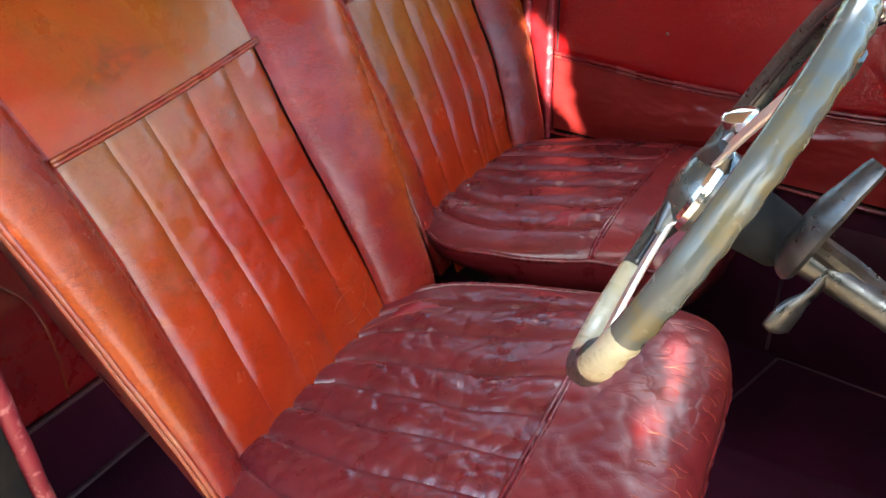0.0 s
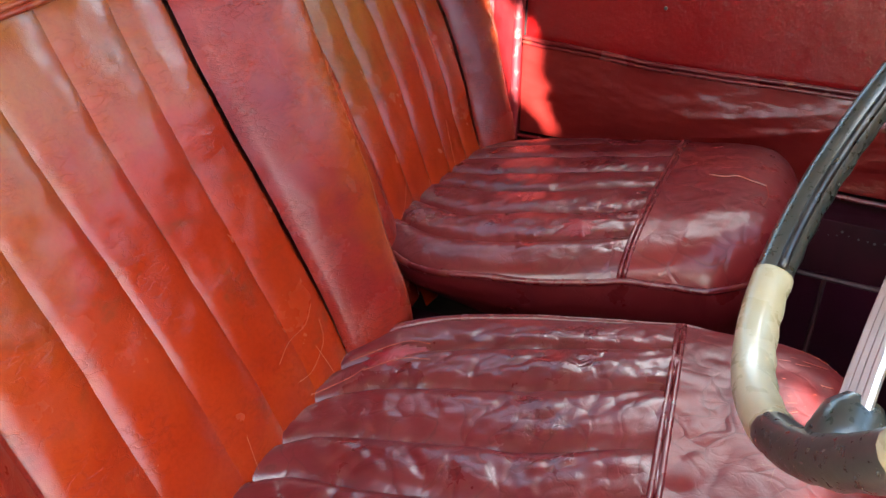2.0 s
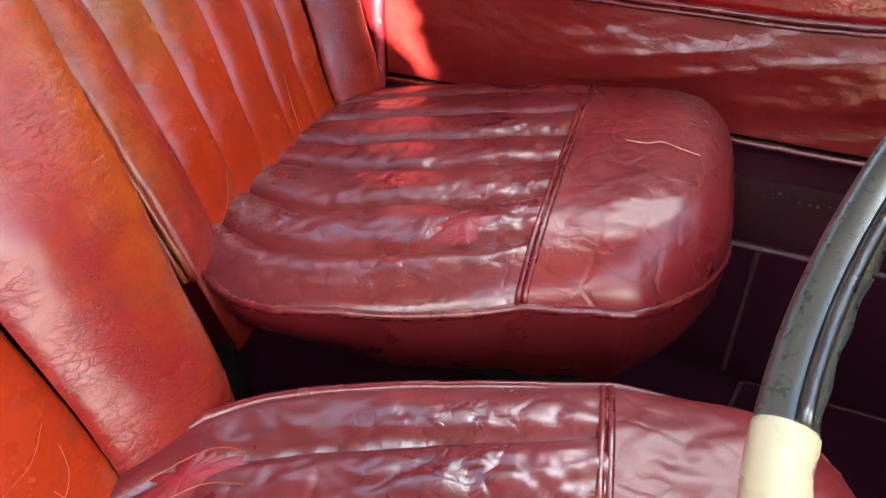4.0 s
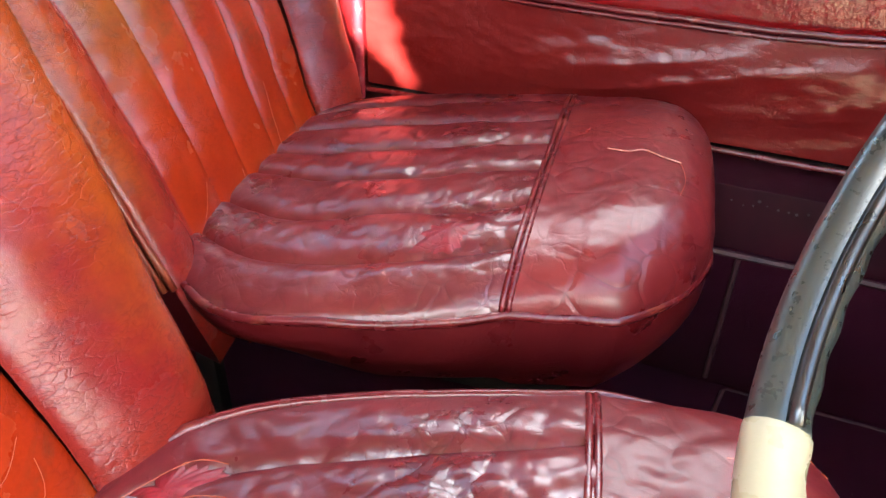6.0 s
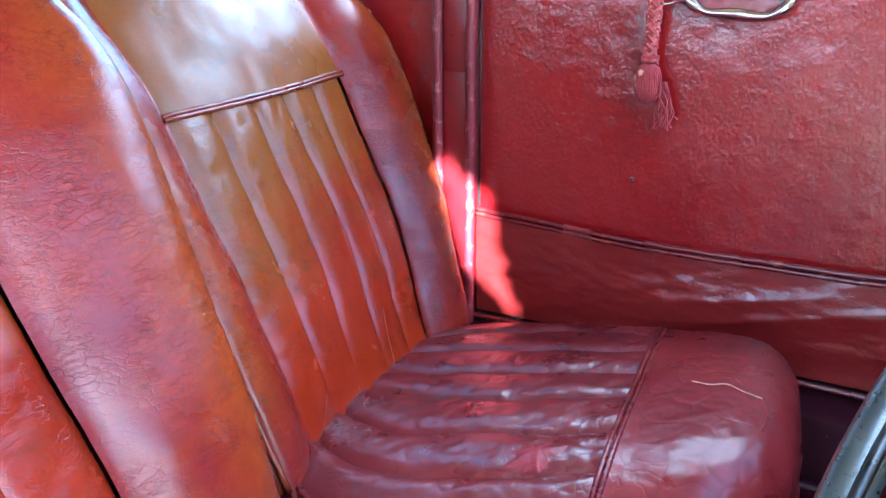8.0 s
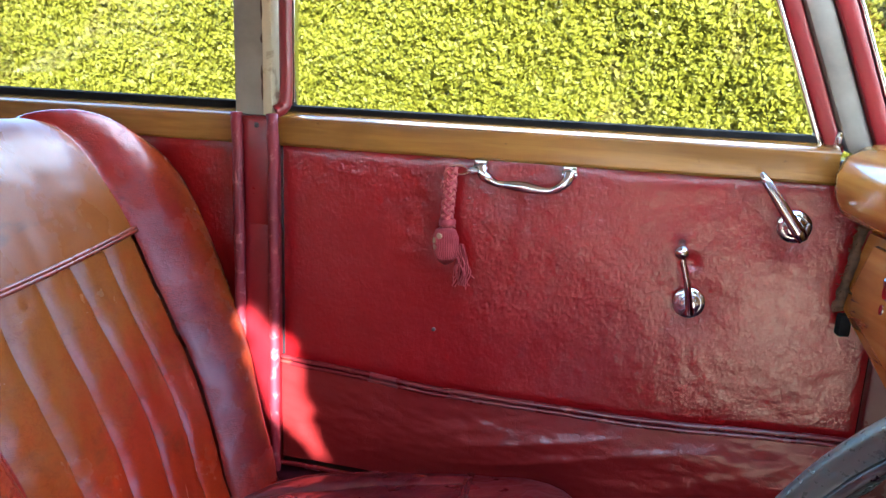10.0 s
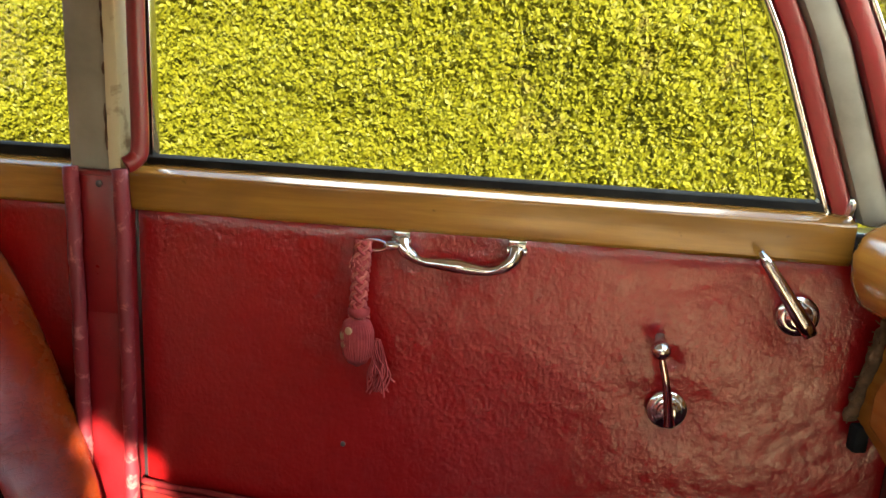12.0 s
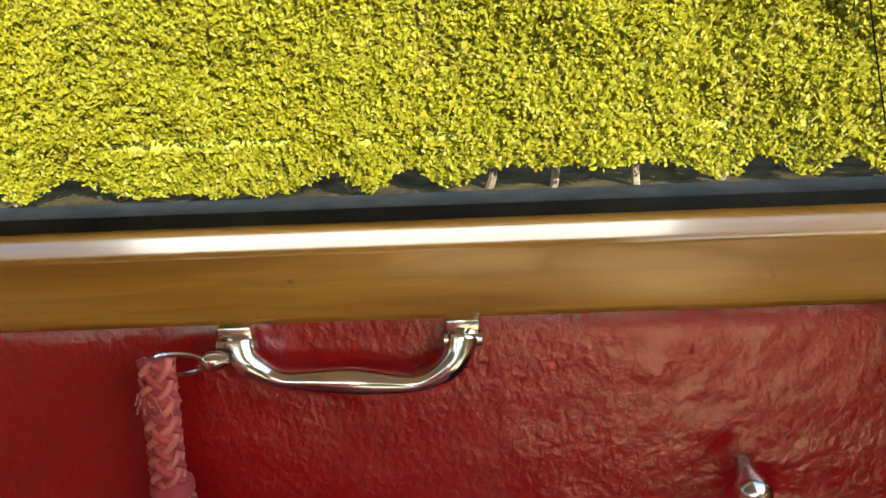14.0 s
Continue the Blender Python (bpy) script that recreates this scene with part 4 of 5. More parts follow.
def glovebox_key():
    """Stands in the lock of the glovebox lid."""
    root = thing("key", "small chrome key with a black head in the glovebox lock", "key", DASH)
    at = Vector((0.002, -0.150, 1.052))
    part("barrel", Shape().lathe(at, (-1, 0.1, 0.05), [(0, 0.0085), (0.016, 0.0085), (0.018, 0.0075), (0.0185, 0.002)], 18), CHROME, root, "round chrome lock barrel", sharp=50)
    part("shank", Shape().tube([at + Vector((-0.016, 0.001, 0.002)), at + Vector((-0.022, -0.006, 0.010)), at + Vector((-0.026, -0.012, 0.020))], 0.0028, 8), CHROME, root)
    part("head", Shape().lathe(at + Vector((-0.0245, -0.014, 0.031)), (0.8, -0.5, 0.2), [(0, 0.006), (0.001, 0.0115), (0.004, 0.0115), (0.005, 0.006)], 18), RUBBER, root, "black rounded key head", sharp=50)
    part("tag", Shape().lathe(at + Vector((-0.019, 0.0, -0.018)), (-0.9, 0.2, 0.1), [(0, 0.006), (0.0015, 0.006)], 14), CHROME, root, "small hanging metal tag")


glovebox_key()

# ---- front seats ----
BACK_LINE = [Vector(p) for p in ((-0.05, -0.012), (0.115, -0.003), (0.25, -0.004), (0.375, -0.003), (0.497, 0.0), (0.58, -0.004), (0.638, -0.014), (0.674, -0.034), (0.688, -0.060), (0.678, -0.088), (0.60, -0.108), (0.3, -0.115), (0.0, -0.115))]
GROOVE = 0.55  # share of the backrest's half width that the pleats take in its own coordinates


class SeatForm:
    """Outlines of one seat in metres. Widths of the backrest go by knot of BACK_LINE, those of the cushion by distance from its back;
    "near" is the side towards the open doorway."""

    def __init__(self, seed, groove_near, groove_far, edge_near, edge_far, crest, drop, tail, pipe, near, far, corner, crown, rim, pleats, crumple, fade, tan):
        self.seed, self.crest, self.drop, self.pipe, self.corner, self.crown, self.rim, self.pleats, self.crumple, self.fade, self.tan = seed, crest, drop, pipe, corner, crown, rim, pleats, crumple, fade, tan
        self.groove = (self.knots(groove_far + [0.165, 0.17, 0.17, 0.13]), self.knots(groove_near + [0.165, 0.17, 0.17, 0.13]))
        self.edge = (self.knots(edge_far + [0.24, 0.265, 0.265, 0.21]), self.knots(edge_near + tail))
        self.near, self.far = near, far

    @staticmethod
    def knots(values):
        return list(enumerate(values))


DRIVER = SeatForm(
    1.0,
    [0.178, 0.183, 0.178, 0.177, 0.187, 0.195, 0.200, 0.200, 0.190], [0.134, 0.153, 0.161, 0.160, 0.165, 0.170, 0.172, 0.170, 0.16],
    [0.242, 0.252, 0.262, 0.274, 0.290, 0.300, 0.300, 0.275, 0.24], [0.262, 0.288, 0.314, 0.340, 0.362, 0.362, 0.340, 0.290, 0.24],
    (0.040, 0.050), (-0.034, 0.040), [0.225, 0.205, 0.20, 0.16], (0.465, 0.500),
    [(0.10, -0.19), (0.16, -0.225), (0.25, -0.262), (0.36, -0.276), (0.49, -0.268)], [(0.10, 0.10), (0.155, 0.155), (0.20, 0.214), (0.27, 0.250), (0.37, 0.274), (0.49, 0.294)],
    (-0.235, 0.304, 0.052),
    [(0.10, 0.662), (0.17, 0.668), (0.27, 0.677), (0.38, 0.692), (0.49, 0.708)], [(0.10, 0.655), (0.2, 0.668), (0.3, 0.674), (0.49, 0.682)],
    [-0.21, -0.14, -0.07, 0.0, 0.07, 0.15, 0.228], 1.0, 0.30, (0.22, 0.28))
PASSENGER = SeatForm(
    5.0,
    [0.200, 0.187, 0.176, 0.178, 0.178, 0.194, 0.200, 0.200, 0.19], [0.080, 0.128, 0.180, 0.191, 0.194, 0.192, 0.186, 0.176, 0.16],
    [0.262, 0.262, 0.261, 0.264, 0.272, 0.280, 0.272, 0.250, 0.22], [0.215, 0.258, 0.312, 0.353, 0.370, 0.362, 0.310, 0.240, 0.19],
    (0.028, 0.044), (-0.016, 0.050), [0.21, 0.20, 0.19, 0.17], (0.472, 0.488),
    [(0.10, -0.16), (0.16, -0.228), (0.20, -0.262), (0.25, -0.284), (0.36, -0.270), (0.43, -0.252), (0.49, -0.226)], [(0.10, 0.10), (0.15, 0.15), (0.21, 0.205), (0.27, 0.232), (0.36, 0.250), (0.49, 0.252)],
    (-0.175, 0.232, 0.080),
    [(0.10, 0.670), (0.17, 0.676), (0.27, 0.684), (0.38, 0.698), (0.49, 0.716)], [(0.10, 0.655), (0.3, 0.664), (0.49, 0.672)],
    [-0.16, -0.09, -0.015, 0.05, 0.122, 0.195], 0.55, 0.95, (0.13, 0.30))
SEAM_X, NOSE_X = 0.49, 0.666  # the cross seam and the front of the cushion


def curve_at(line, i):
    """Point and left-hand normal of a smooth 2D line at knot number i."""
    def p(t):
        k = max(0, min(len(line) - 2, int(math.floor(t))))
        f = t - k
        p0, p1, p2, p3 = line[max(k - 1, 0)], line[k], line[k + 1], line[min(k + 2, len(line) - 1)]
        return 0.5 * ((2 * p1) + (p2 - p0) * f + (2 * p0 - 5 * p1 + 4 * p2 - p3) * f * f + (3 * p1 - p0 - 3 * p2 + p3) * f ** 3)

    d = p(min(i + 0.02, len(line) - 1)) - p(max(i - 0.02, 0))
    d.normalize()
    return p(i), Vector((-d.y, d.x))


def straight(knots, t):
    """A value through (place, value) knots, rounded at them by a soft curve."""
    n = len(knots)
    for k in range(n - 1):
        (a, va), (b, vb) = knots[k], knots[k + 1]
        if t <= b or k == n - 2:
            f = max(0.0, min(1.0, (t - a) / (b - a)))
            m0 = (vb - knots[k - 1][1]) / (b - knots[k - 1][0]) if k > 0 else (vb - va) / (b - a)
            m1 = (knots[k + 2][1] - va) / (knots[k + 2][0] - a) if k < n - 2 else (vb - va) / (b - a)
            w = b - a
            return (2 * f ** 3 - 3 * f * f + 1) * va + (f ** 3 - 2 * f * f + f) * w * m0 + (3 * f * f - 2 * f ** 3) * vb + (f ** 3 - f * f) * w * m1


def pillow(s):
    return max(0.0, 1 - abs(s) ** 3.4) ** 0.55


def cushion_at(s, t, lift, form):
    """A place on the cushion's hide. s: -1 to 1 across; t: 0 at the backrest, 0.4 at the cross seam, 1 at the front rim."""
    if t <= 0.4:
        x = lerp(0.10, SEAM_X, t / 0.4)
        a, b = straight(form.near, x), straight(form.far, x)
        rim, crown, lean = straight(form.rim, x), straight(form.crown, x), 0.0
    else:
        r = min(1.0, (t - 0.4) / 0.6)
        nose = NOSE_X - form.corner[2] * abs(s) ** 4.5
        x = lerp(SEAM_X, nose, math.sin(r * math.pi / 2) ** 0.95)
        f = (x - SEAM_X) / (NOSE_X - SEAM_X)
        a = lerp(form.near[-1][1], form.corner[0], f)
        b = lerp(form.far[-1][1], form.corner[1], f)
        rim = lerp(form.rim[-1][1], 0.662, min(1.0, f * 1.2))
        crown = rim + (form.crown[-1][1] - form.rim[-1][1] + 0.030 * math.sin(math.pi * min(1.0, r * 0.9)) ** 1.2) * max(0.0, 1 - r ** 3.5) ** 0.55
        lean = r ** 3
    y = (a + b) / 2 + s * (b - a) / 2
    z = rim + (crown - rim) * pillow(s)
    soft = rumple(x, y, form.seed, 14, 0.0016)
    h = (lift + soft) * min(1.0, 0.15 + 4 * (1 - abs(s)))
    return (x + h * lean, y + h * 0.8 * max(0.0, abs(s) - 0.85) / 0.15 * (1 if s > 0 else -1) * 0.5, z + h * (1 - 0.7 * lean))


def back_at(q, i, lift, form):
    """A place on the backrest's hide. q: -1 to 1 across; i: knot along the line from its foot over the top."""
    p, nrm = curve_at(BACK_LINE, i)
    a, far = abs(q), q > 0
    groove = straight(form.groove[0 if far else 1], i)
    if a <= GROOVE:
        near_groove, far_groove = straight(form.groove[1], i), straight(form.groove[0], i)
        w = lerp(-near_groove, far_groove, (q / GROOVE + 1) / 2)
        h = -0.002 * (a / GROOVE) ** 8
    else:
        r = (a - GROOVE) / (1 - GROOVE)
        edge = straight(form.edge[0 if far else 1], i)
        w = (groove + (edge - groove) * math.sin(r * math.pi / 2)) * (1 if far else -1)
        crest = form.crest[1 if far else 0] * along([(0, 0.2), (1, 0.75), (2.2, 1.0), (4, 1.0), (6, 0.65), (8, 0.2), (12, 0.0)], i)
        round_in = math.sin(math.pi * r ** 0.95) ** (0.9 if r < 0.48 else 1.0)
        h = -0.008 * (1 - r) ** 9 + crest * round_in - form.drop[1 if far else 0] * along([(0, 0.7), (5, 1.0), (8, 0.3), (12, 0.0)], i) * r ** 3
    h += lift + rumple(p.x, w, form.seed + 9, 11, 0.0018)
    hn = p + nrm * h
    # foot of the backrest and its two directions: up the slope, and forward out of it
    return (0.206 - 0.444 * hn.x + 0.896 * hn.y, w, 0.60 + 0.896 * hn.x + 0.444 * hn.y)


def rear_swell(i):
    """How far the rear panel's edge stands out behind the top."""
    return 0.05 * max(0.0, min(1.0, (i - 8.1) / 1.8))


def crumpled(x, y, seed):
    """Puffed cells between sharp valleys, as old hide folds; 0 to about 1."""
    n1 = abs(noise.noise(Vector((x * 26 + y * 30, (y * 30 - x * 26) * 0.5, seed))))
    n2 = abs(noise.noise(Vector((x * 26 - y * 30, (y * 30 + x * 26) * 0.5, seed + 4.0))))
    return 1.0 - 0.5 * math.exp(-4.5 * n1) - 0.5 * math.exp(-4.5 * n2)


def pleat_lift(x, y, r, form):
    """Height of the hide between two pleat seams; r: 0 to 1 from seam to seam."""
    hump = 1 - abs(2 * r - 1) ** 3.2
    near_seam = abs(2 * r - 1) ** 3
    middle = math.exp(-((x - 0.36) / 0.13) ** 2)
    pucker = noise.noise(Vector((x * 85 + y * 30, y * 60, form.seed + 3.0))) + 0.6 * noise.noise(Vector((x * 130 - y * 60, y * 70, form.seed + 8.0)))
    fine = min(1.0, 5 * abs(noise.noise(Vector((x * 120 + y * 55, y * 70 - x * 40, form.seed + 11.0)))))
    return 0.0058 * hump - 0.0048 + 0.0042 * form.crumple * crumpled(x, y, form.seed) * hump * max(0.0, min(1.0, (x - 0.14) / 0.10)) + (0.0006 * pucker * (0.35 + 0.65 * near_seam) * (0.4 + middle) + 0.0004 * fine) * min(1.0, hump * 3)


def seat(name, label, m, form, front_mat, extra):
    root = thing(name, label, "car seat", m, "front seats")
    cushion = thing("cushion", "", "")
    cushion.parent = root
    a0, b0 = form.near[-1][1], form.far[-1][1]
    edges = [-1.0] + [2 * (y - a0) / (b0 - a0) - 1 for y in form.pleats] + [1.0]
    for a, b in zip(edges, edges[1:]):
        def top(s, t, a=a, b=b):
            sway = 0.016 * math.sin(t * 11 + s * 4 + form.seed) * min(1, t * 6) * (1 - abs(s)) ** 0.5 + 0.05 * noise.noise(Vector((t * 9, s * 3, form.seed))) * (1 - abs(s))
            q = max(-1, min(1, s + sway))
            x, y, z = cushion_at(q, t, 0.0, form)
            return cushion_at(q, t, pleat_lift(x, y, (s - a) / (b - a), form), form)

        part("pleat", Shape().grid(top, steps(a, b, 18), steps(0, 0.4, 150)), CUSHION, cushion, sharp=180)

    def pad_lift(s, t):
        x, y, z = cushion_at(s, t, 0.0, form)
        roll = max(0.0, 1 - abs(t - 0.5) * 3.4)
        return 0.0010 + (0.0040 * crumpled(x * 0.8, y * 0.8, form.seed + 20) * (0.25 + 0.75 * roll) if form.crumple > 0.8 else 0.0009 * crumpled(x * 0.45, y * 0.45, form.seed + 20)) + 0.0006 * noise.noise(Vector((x * 40, y * 16, form.seed)))

    pad = Shape().grid(lambda s, t: cushion_at(s, t, pad_lift(s, t), form), steps(-1, 1, 120), steps(0.4, 1.0, 90))
    part("front_pad", pad, front_mat, cushion, "smooth burgundy front roll, creased and cracked" if front_mat is FRONT_WORN else "smooth burgundy front roll with a pale scar", sharp=180)
    for off in (-0.0042, 0.0042):
        run = [Vector(cushion_at(s, 0.4 + off * (1.05 if off < 0 else 0.75), 0.0016, form)) for s in steps(-1, 1, 70)]
        part("seam_piping", Shape().tube(run, 0.0031, 7), PIPING, cushion, sharp=180)
    rim = [cushion_at(-1, t, 0, form) for t in steps(0, 1, 50)] + [cushion_at(s, 1, 0, form) for s in steps(-0.96, 0.96, 40)] + [cushion_at(1, t, 0, form) for t in steps(1, 0, 50)]
    rim = [(x + rumple(x, y, 3, 20, 0.0012), y + rumple(y, x, 7, 20, 0.0012), z + rumple(x, y, 5, 16, 0.0016)) for x, y, z in rim]
    part("cushion_piping", Shape().tube(rim, 0.0044, 8), PIPING, cushion, "worn burgundy edge piping", sharp=180)
    wall = Shape()
    last = len(rim) - 1

    def drape(i, r):
        x, y, z = rim[i]
        low = along([(0, 0.63), (7, 0.612), (15, 0.580), (24, 0.562), (70, 0.556), (116, 0.562), (125, 0.58), (last, 0.63)], i)
        inw = 0.004 * math.sin(math.pi * min(1.0, r * 1.2)) - 0.030 * r ** 2
        d = Vector((x - 0.36, y * 2.0)).normalized()
        return (x + d.x * inw, y + d.y * inw, lerp(z - 0.002, low, r) + rumple(x, y, r, 10, 0.0014))

    wall.grid(drape, list(range(len(rim))), steps(0, 1, 14))
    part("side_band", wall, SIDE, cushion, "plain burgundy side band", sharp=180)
    under = Shape().box((0.14, -0.15, 0.50), (0.55, 0.15, 0.60))
    part("seat_pan", under, FRAME, root, "black iron seat pan", 0.01)
    for y in (-0.17, 0.17):
        part("runner", Shape().box((0.08, y - 0.015, FLOOR + 0.011), (0.60, y + 0.015, FLOOR + 0.035)), FRAME, root, "black iron seat runner", 0.003)
        for x in (0.14, 0.54):
            part("leg", Shape().box((x - 0.012, y - 0.010, FLOOR + 0.033), (x + 0.012, y + 0.010, 0.505)), FRAME, root, bevel=0.002)

    back = thing("backrest", "", "")
    back.parent = root
    lines = steps(-GROOVE, GROOVE, 5)

    def pipe_at(q):
        """Knot at which the cross piping lies; it hangs a little in the middle."""
        u = (q / GROOVE + 1) / 2
        a = lerp(form.pipe[0], form.pipe[1], u) - 0.004 * math.sin(math.pi * u)
        return 3 + (a - 0.375) / (0.497 - 0.375)

    for a, b in zip(lines, lines[1:]):
        def front(q, i, a=a, b=b):
            r = (q - a) / (b - a)
            bow = 0.022 * math.sin(i * 1.1 + q * 5 + form.seed) * (GROOVE - abs(q)) * 2
            foot = max(0.15, min(1.0, (i - 0.5) / 1.1))
            x, y, z = back_at(q + bow, i, 0.0, form)
            ripple = 0.0010 * crumpled(y * 0.7, z * 0.5, form.seed + 30) + 0.0006 * noise.noise(Vector((y * 50, z * 22, form.seed)))
            return back_at(q + bow, i, (0.0062 * (1 - abs(2 * r - 1) ** 3.4) - 0.0048) * foot + ripple * (1 - abs(2 * r - 1) ** 4), form)

        hide = part("pleat", Shape().grid(lambda q, r, front=front: front(q, r * pipe_at(q)), steps(a, b, 16), steps(0, 1, 90)), BACK, back, sharp=180)
        rub(hide, [(r * form.pipe[1] - form.tan[0]) / form.tan[1] - 0.35 * (q / GROOVE + 1) / 2 for q in steps(a, b, 16) for r in steps(0, 1, 90)])
    hide = part("upper_panel", Shape().grid(lambda q, r: back_at(q, lerp(pipe_at(q), 8.4, r), 0.004 * (1 - (q / GROOVE) ** 4), form), steps(-GROOVE, GROOVE, 40), steps(0, 1, 44)), BACK_TOP, back, "faded tan upper panel", sharp=180)
    rub(hide, [form.fade + (1 - form.fade) * (q / GROOVE + 1) / 2 for q in steps(-GROOVE, GROOVE, 40) for r in steps(0, 1, 44)])
    for side in (-1, 1):
        hide = part("bolster", Shape().grid(lambda q, i: back_at(q * side, i, 0, form), steps(GROOVE, 1, 36), steps(0.2, 8.4, 110)), BOLSTER, back, "creased rounded side bolster", sharp=180)
        rub(hide, [math.exp(-(((q - GROOVE) / (1 - GROOVE) - 0.66) / 0.38) ** 2) * along([(0, 0.0), (0.8, 0.25), (1.6, 0.7), (2.8, 1.05), (5, 1.0), (7, 0.4), (8.4, 0.2)], i) for q in steps(GROOVE, 1, 36) for i in steps(0.2, 8.4, 110)])
        for sink in (0.0, 0.011):
            out = [Vector(back_at(side * 0.999, i, -sink, form)) for i in steps(0.7, 8.2, 60)]
            part("edge_welt", Shape().tube(out, 0.0040, 7), PIPING_TAN, back, sharp=180)

        def flank(i, r, side=side):
            f, g = Vector(back_at(side, i, 0, form)), Vector(back_at(side, 12 - i * 0.475, rear_swell(12 - i * 0.475), form))
            return f.lerp(g, r) + Vector((0, side * 0.006 * math.sin(math.pi * r), 0))

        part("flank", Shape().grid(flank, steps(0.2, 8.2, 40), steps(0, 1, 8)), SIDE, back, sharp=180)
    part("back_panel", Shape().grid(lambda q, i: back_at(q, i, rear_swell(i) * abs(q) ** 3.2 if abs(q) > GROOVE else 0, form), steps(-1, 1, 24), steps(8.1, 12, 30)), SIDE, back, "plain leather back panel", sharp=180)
    for off in (-0.0020, 0.0026):
        run = [Vector(back_at(q, pipe_at(q) + off * 9, 0.0034, form)) for q in steps(-GROOVE - 0.01, GROOVE + 0.01, 40)]
        part("pleat_piping", Shape().tube(run, 0.0029, 7), PIPING_TAN, back, "tan leather cross piping", sharp=180)
    extra(cushion, back, form)
    return root


def scratch_line(parent, at, pts, r, mat, name="scratch"):
    """A thin raised scar that follows the hide."""
    run = [Vector(at(a, b)) for a, b in pts]
    part(name, Shape().tube(smooth_path(run, 4), r, 5), mat, parent)


PALE = plain("bare_hide", (0.40, 0.085, 0.035), 0.55, 0.0, (0.36, 0.045, 0.022), 60.0)
SCAR = plain("scarred_hide", (0.60, 0.36, 0.26), 0.5, 0.0, (0.45, 0.16, 0.10), 90.0)
ROSE = leather("rubbed_red_hide", (0.34, 0.016, 0.028), (0.24, 0.014, 0.022), (0.2, 0.02, 0.02), 0.42, 0.5, 0.62, 40.0, crease=0.9, crease_scale=60.0)


def rubbed_patch(cushion, form, s0, t0, ds, dt):
    """A ragged spot where the finish is rubbed off, s0, t0 its middle on the cushion."""
    patch = Shape()

    def bare(r, a):
        w = r * (0.9 + 0.4 * noise.noise(Vector((math.cos(a) * 2, math.sin(a) * 2, 3.0 + s0))) + 0.35 * noise.noise(Vector((math.cos(a) * 6, math.sin(a) * 6, 5.0))))
        return cushion_at(s0 + ds * w * math.sin(a), t0 + dt * w * math.cos(a), 0.0052 - 0.006 * r * r, form)

    patch.grid(lambda a, r: bare(r, a), steps(0, 2 * math.pi, 60), steps(0.02, 1.0, 8))
    part("rubbed_patch", patch, ROSE, cushion, "rubbed bright red patch", sharp=180)


def driver_marks(cushion, back, form):
    for pts in ([(0.22, 1.10), (0.30, 1.16), (0.40, 1.16), (0.47, 1.24)], [(0.26, 0.92), (0.34, 0.90), (0.44, 0.98), (0.47, 1.12)], [(-0.08, 0.30), (-0.06, 0.6), (-0.02, 0.95)], [(0.43, 0.3), (0.44, 0.7), (0.40, 1.0)]):
        scratch_line(back, lambda a, b: back_at(a, b, 0.0022, form), pts, 0.00022, PALE)
    rubbed_patch(cushion, form, 0.70, 0.115, 0.14, 0.035)
    for pts in ([(0.60, 0.10), (0.66, 0.13), (0.64, 0.16)], [(0.74, 0.08), (0.80, 0.12), (0.76, 0.15)], [(0.50, 0.06), (0.56, 0.09), (0.62, 0.10)]):
        scratch_line(cushion, lambda a, b: cushion_at(a, b, 0.0045, form), pts, 0.00035, PALE, "crack")
    rng = random.Random(5)
    for k in range(80):
        s, t = rng.uniform(-0.85, 0.9), rng.uniform(0.56, 0.86)
        ds, dt = rng.uniform(-0.015, 0.015), rng.uniform(0.03, 0.09)
        scratch_line(cushion, lambda a, b: cushion_at(a, b, 0.0024, form), [(s, t), (s + ds, t + dt * 0.5), (s - ds * 0.4, t + dt)], rng.uniform(0.00022, 0.00050), PALE, "crack")


def passenger_marks(cushion, back, form):
    scratch_line(cushion, lambda a, b: cushion_at(a, b, 0.0038, form), [(-0.02, 0.52), (-0.07, 0.57), (-0.06, 0.61), (-0.13, 0.66), (-0.16, 0.72)], 0.0008, SCAR, "scar")
    scratch_line(cushion, lambda a, b: cushion_at(a, b, 0.0032, form), [(-0.17, 0.72), (-0.24, 0.735), (-0.34, 0.74), (-0.45, 0.73)], 0.0004, PALE, "crack")
    rubbed_patch(cushion, form, -0.60, 0.325, 0.11, 0.035)
    for pts in ([(0.15, 0.3), (0.17, 0.9), (0.2, 1.3)], [(-0.2, 0.5), (-0.16, 0.9)], [(-0.55, 0.75), (-0.45, 0.85), (-0.38, 1.0)]):
        scratch_line(back, lambda a, b: back_at(a, b, 0.0022, form), pts, 0.00022, PALE)


def seat_pose(u, v, yaw):
    c, s = math.cos(radians(yaw)), math.sin(radians(yaw))
    return pose(u * c - v * s, u * s + v * c, 0, 0, 0, yaw)


seat("driver_seat", "worn orange-red leather seat with burgundy pleated cushion", seat_pose(0.0, -0.315, 11.0), DRIVER, FRONT_WORN, driver_marks)
seat("passenger_seat", "worn tan and red leather seat with burgundy pleated cushion", seat_pose(-0.085, 0.334, 6.0), PASSENGER, FRONT, passenger_marks)


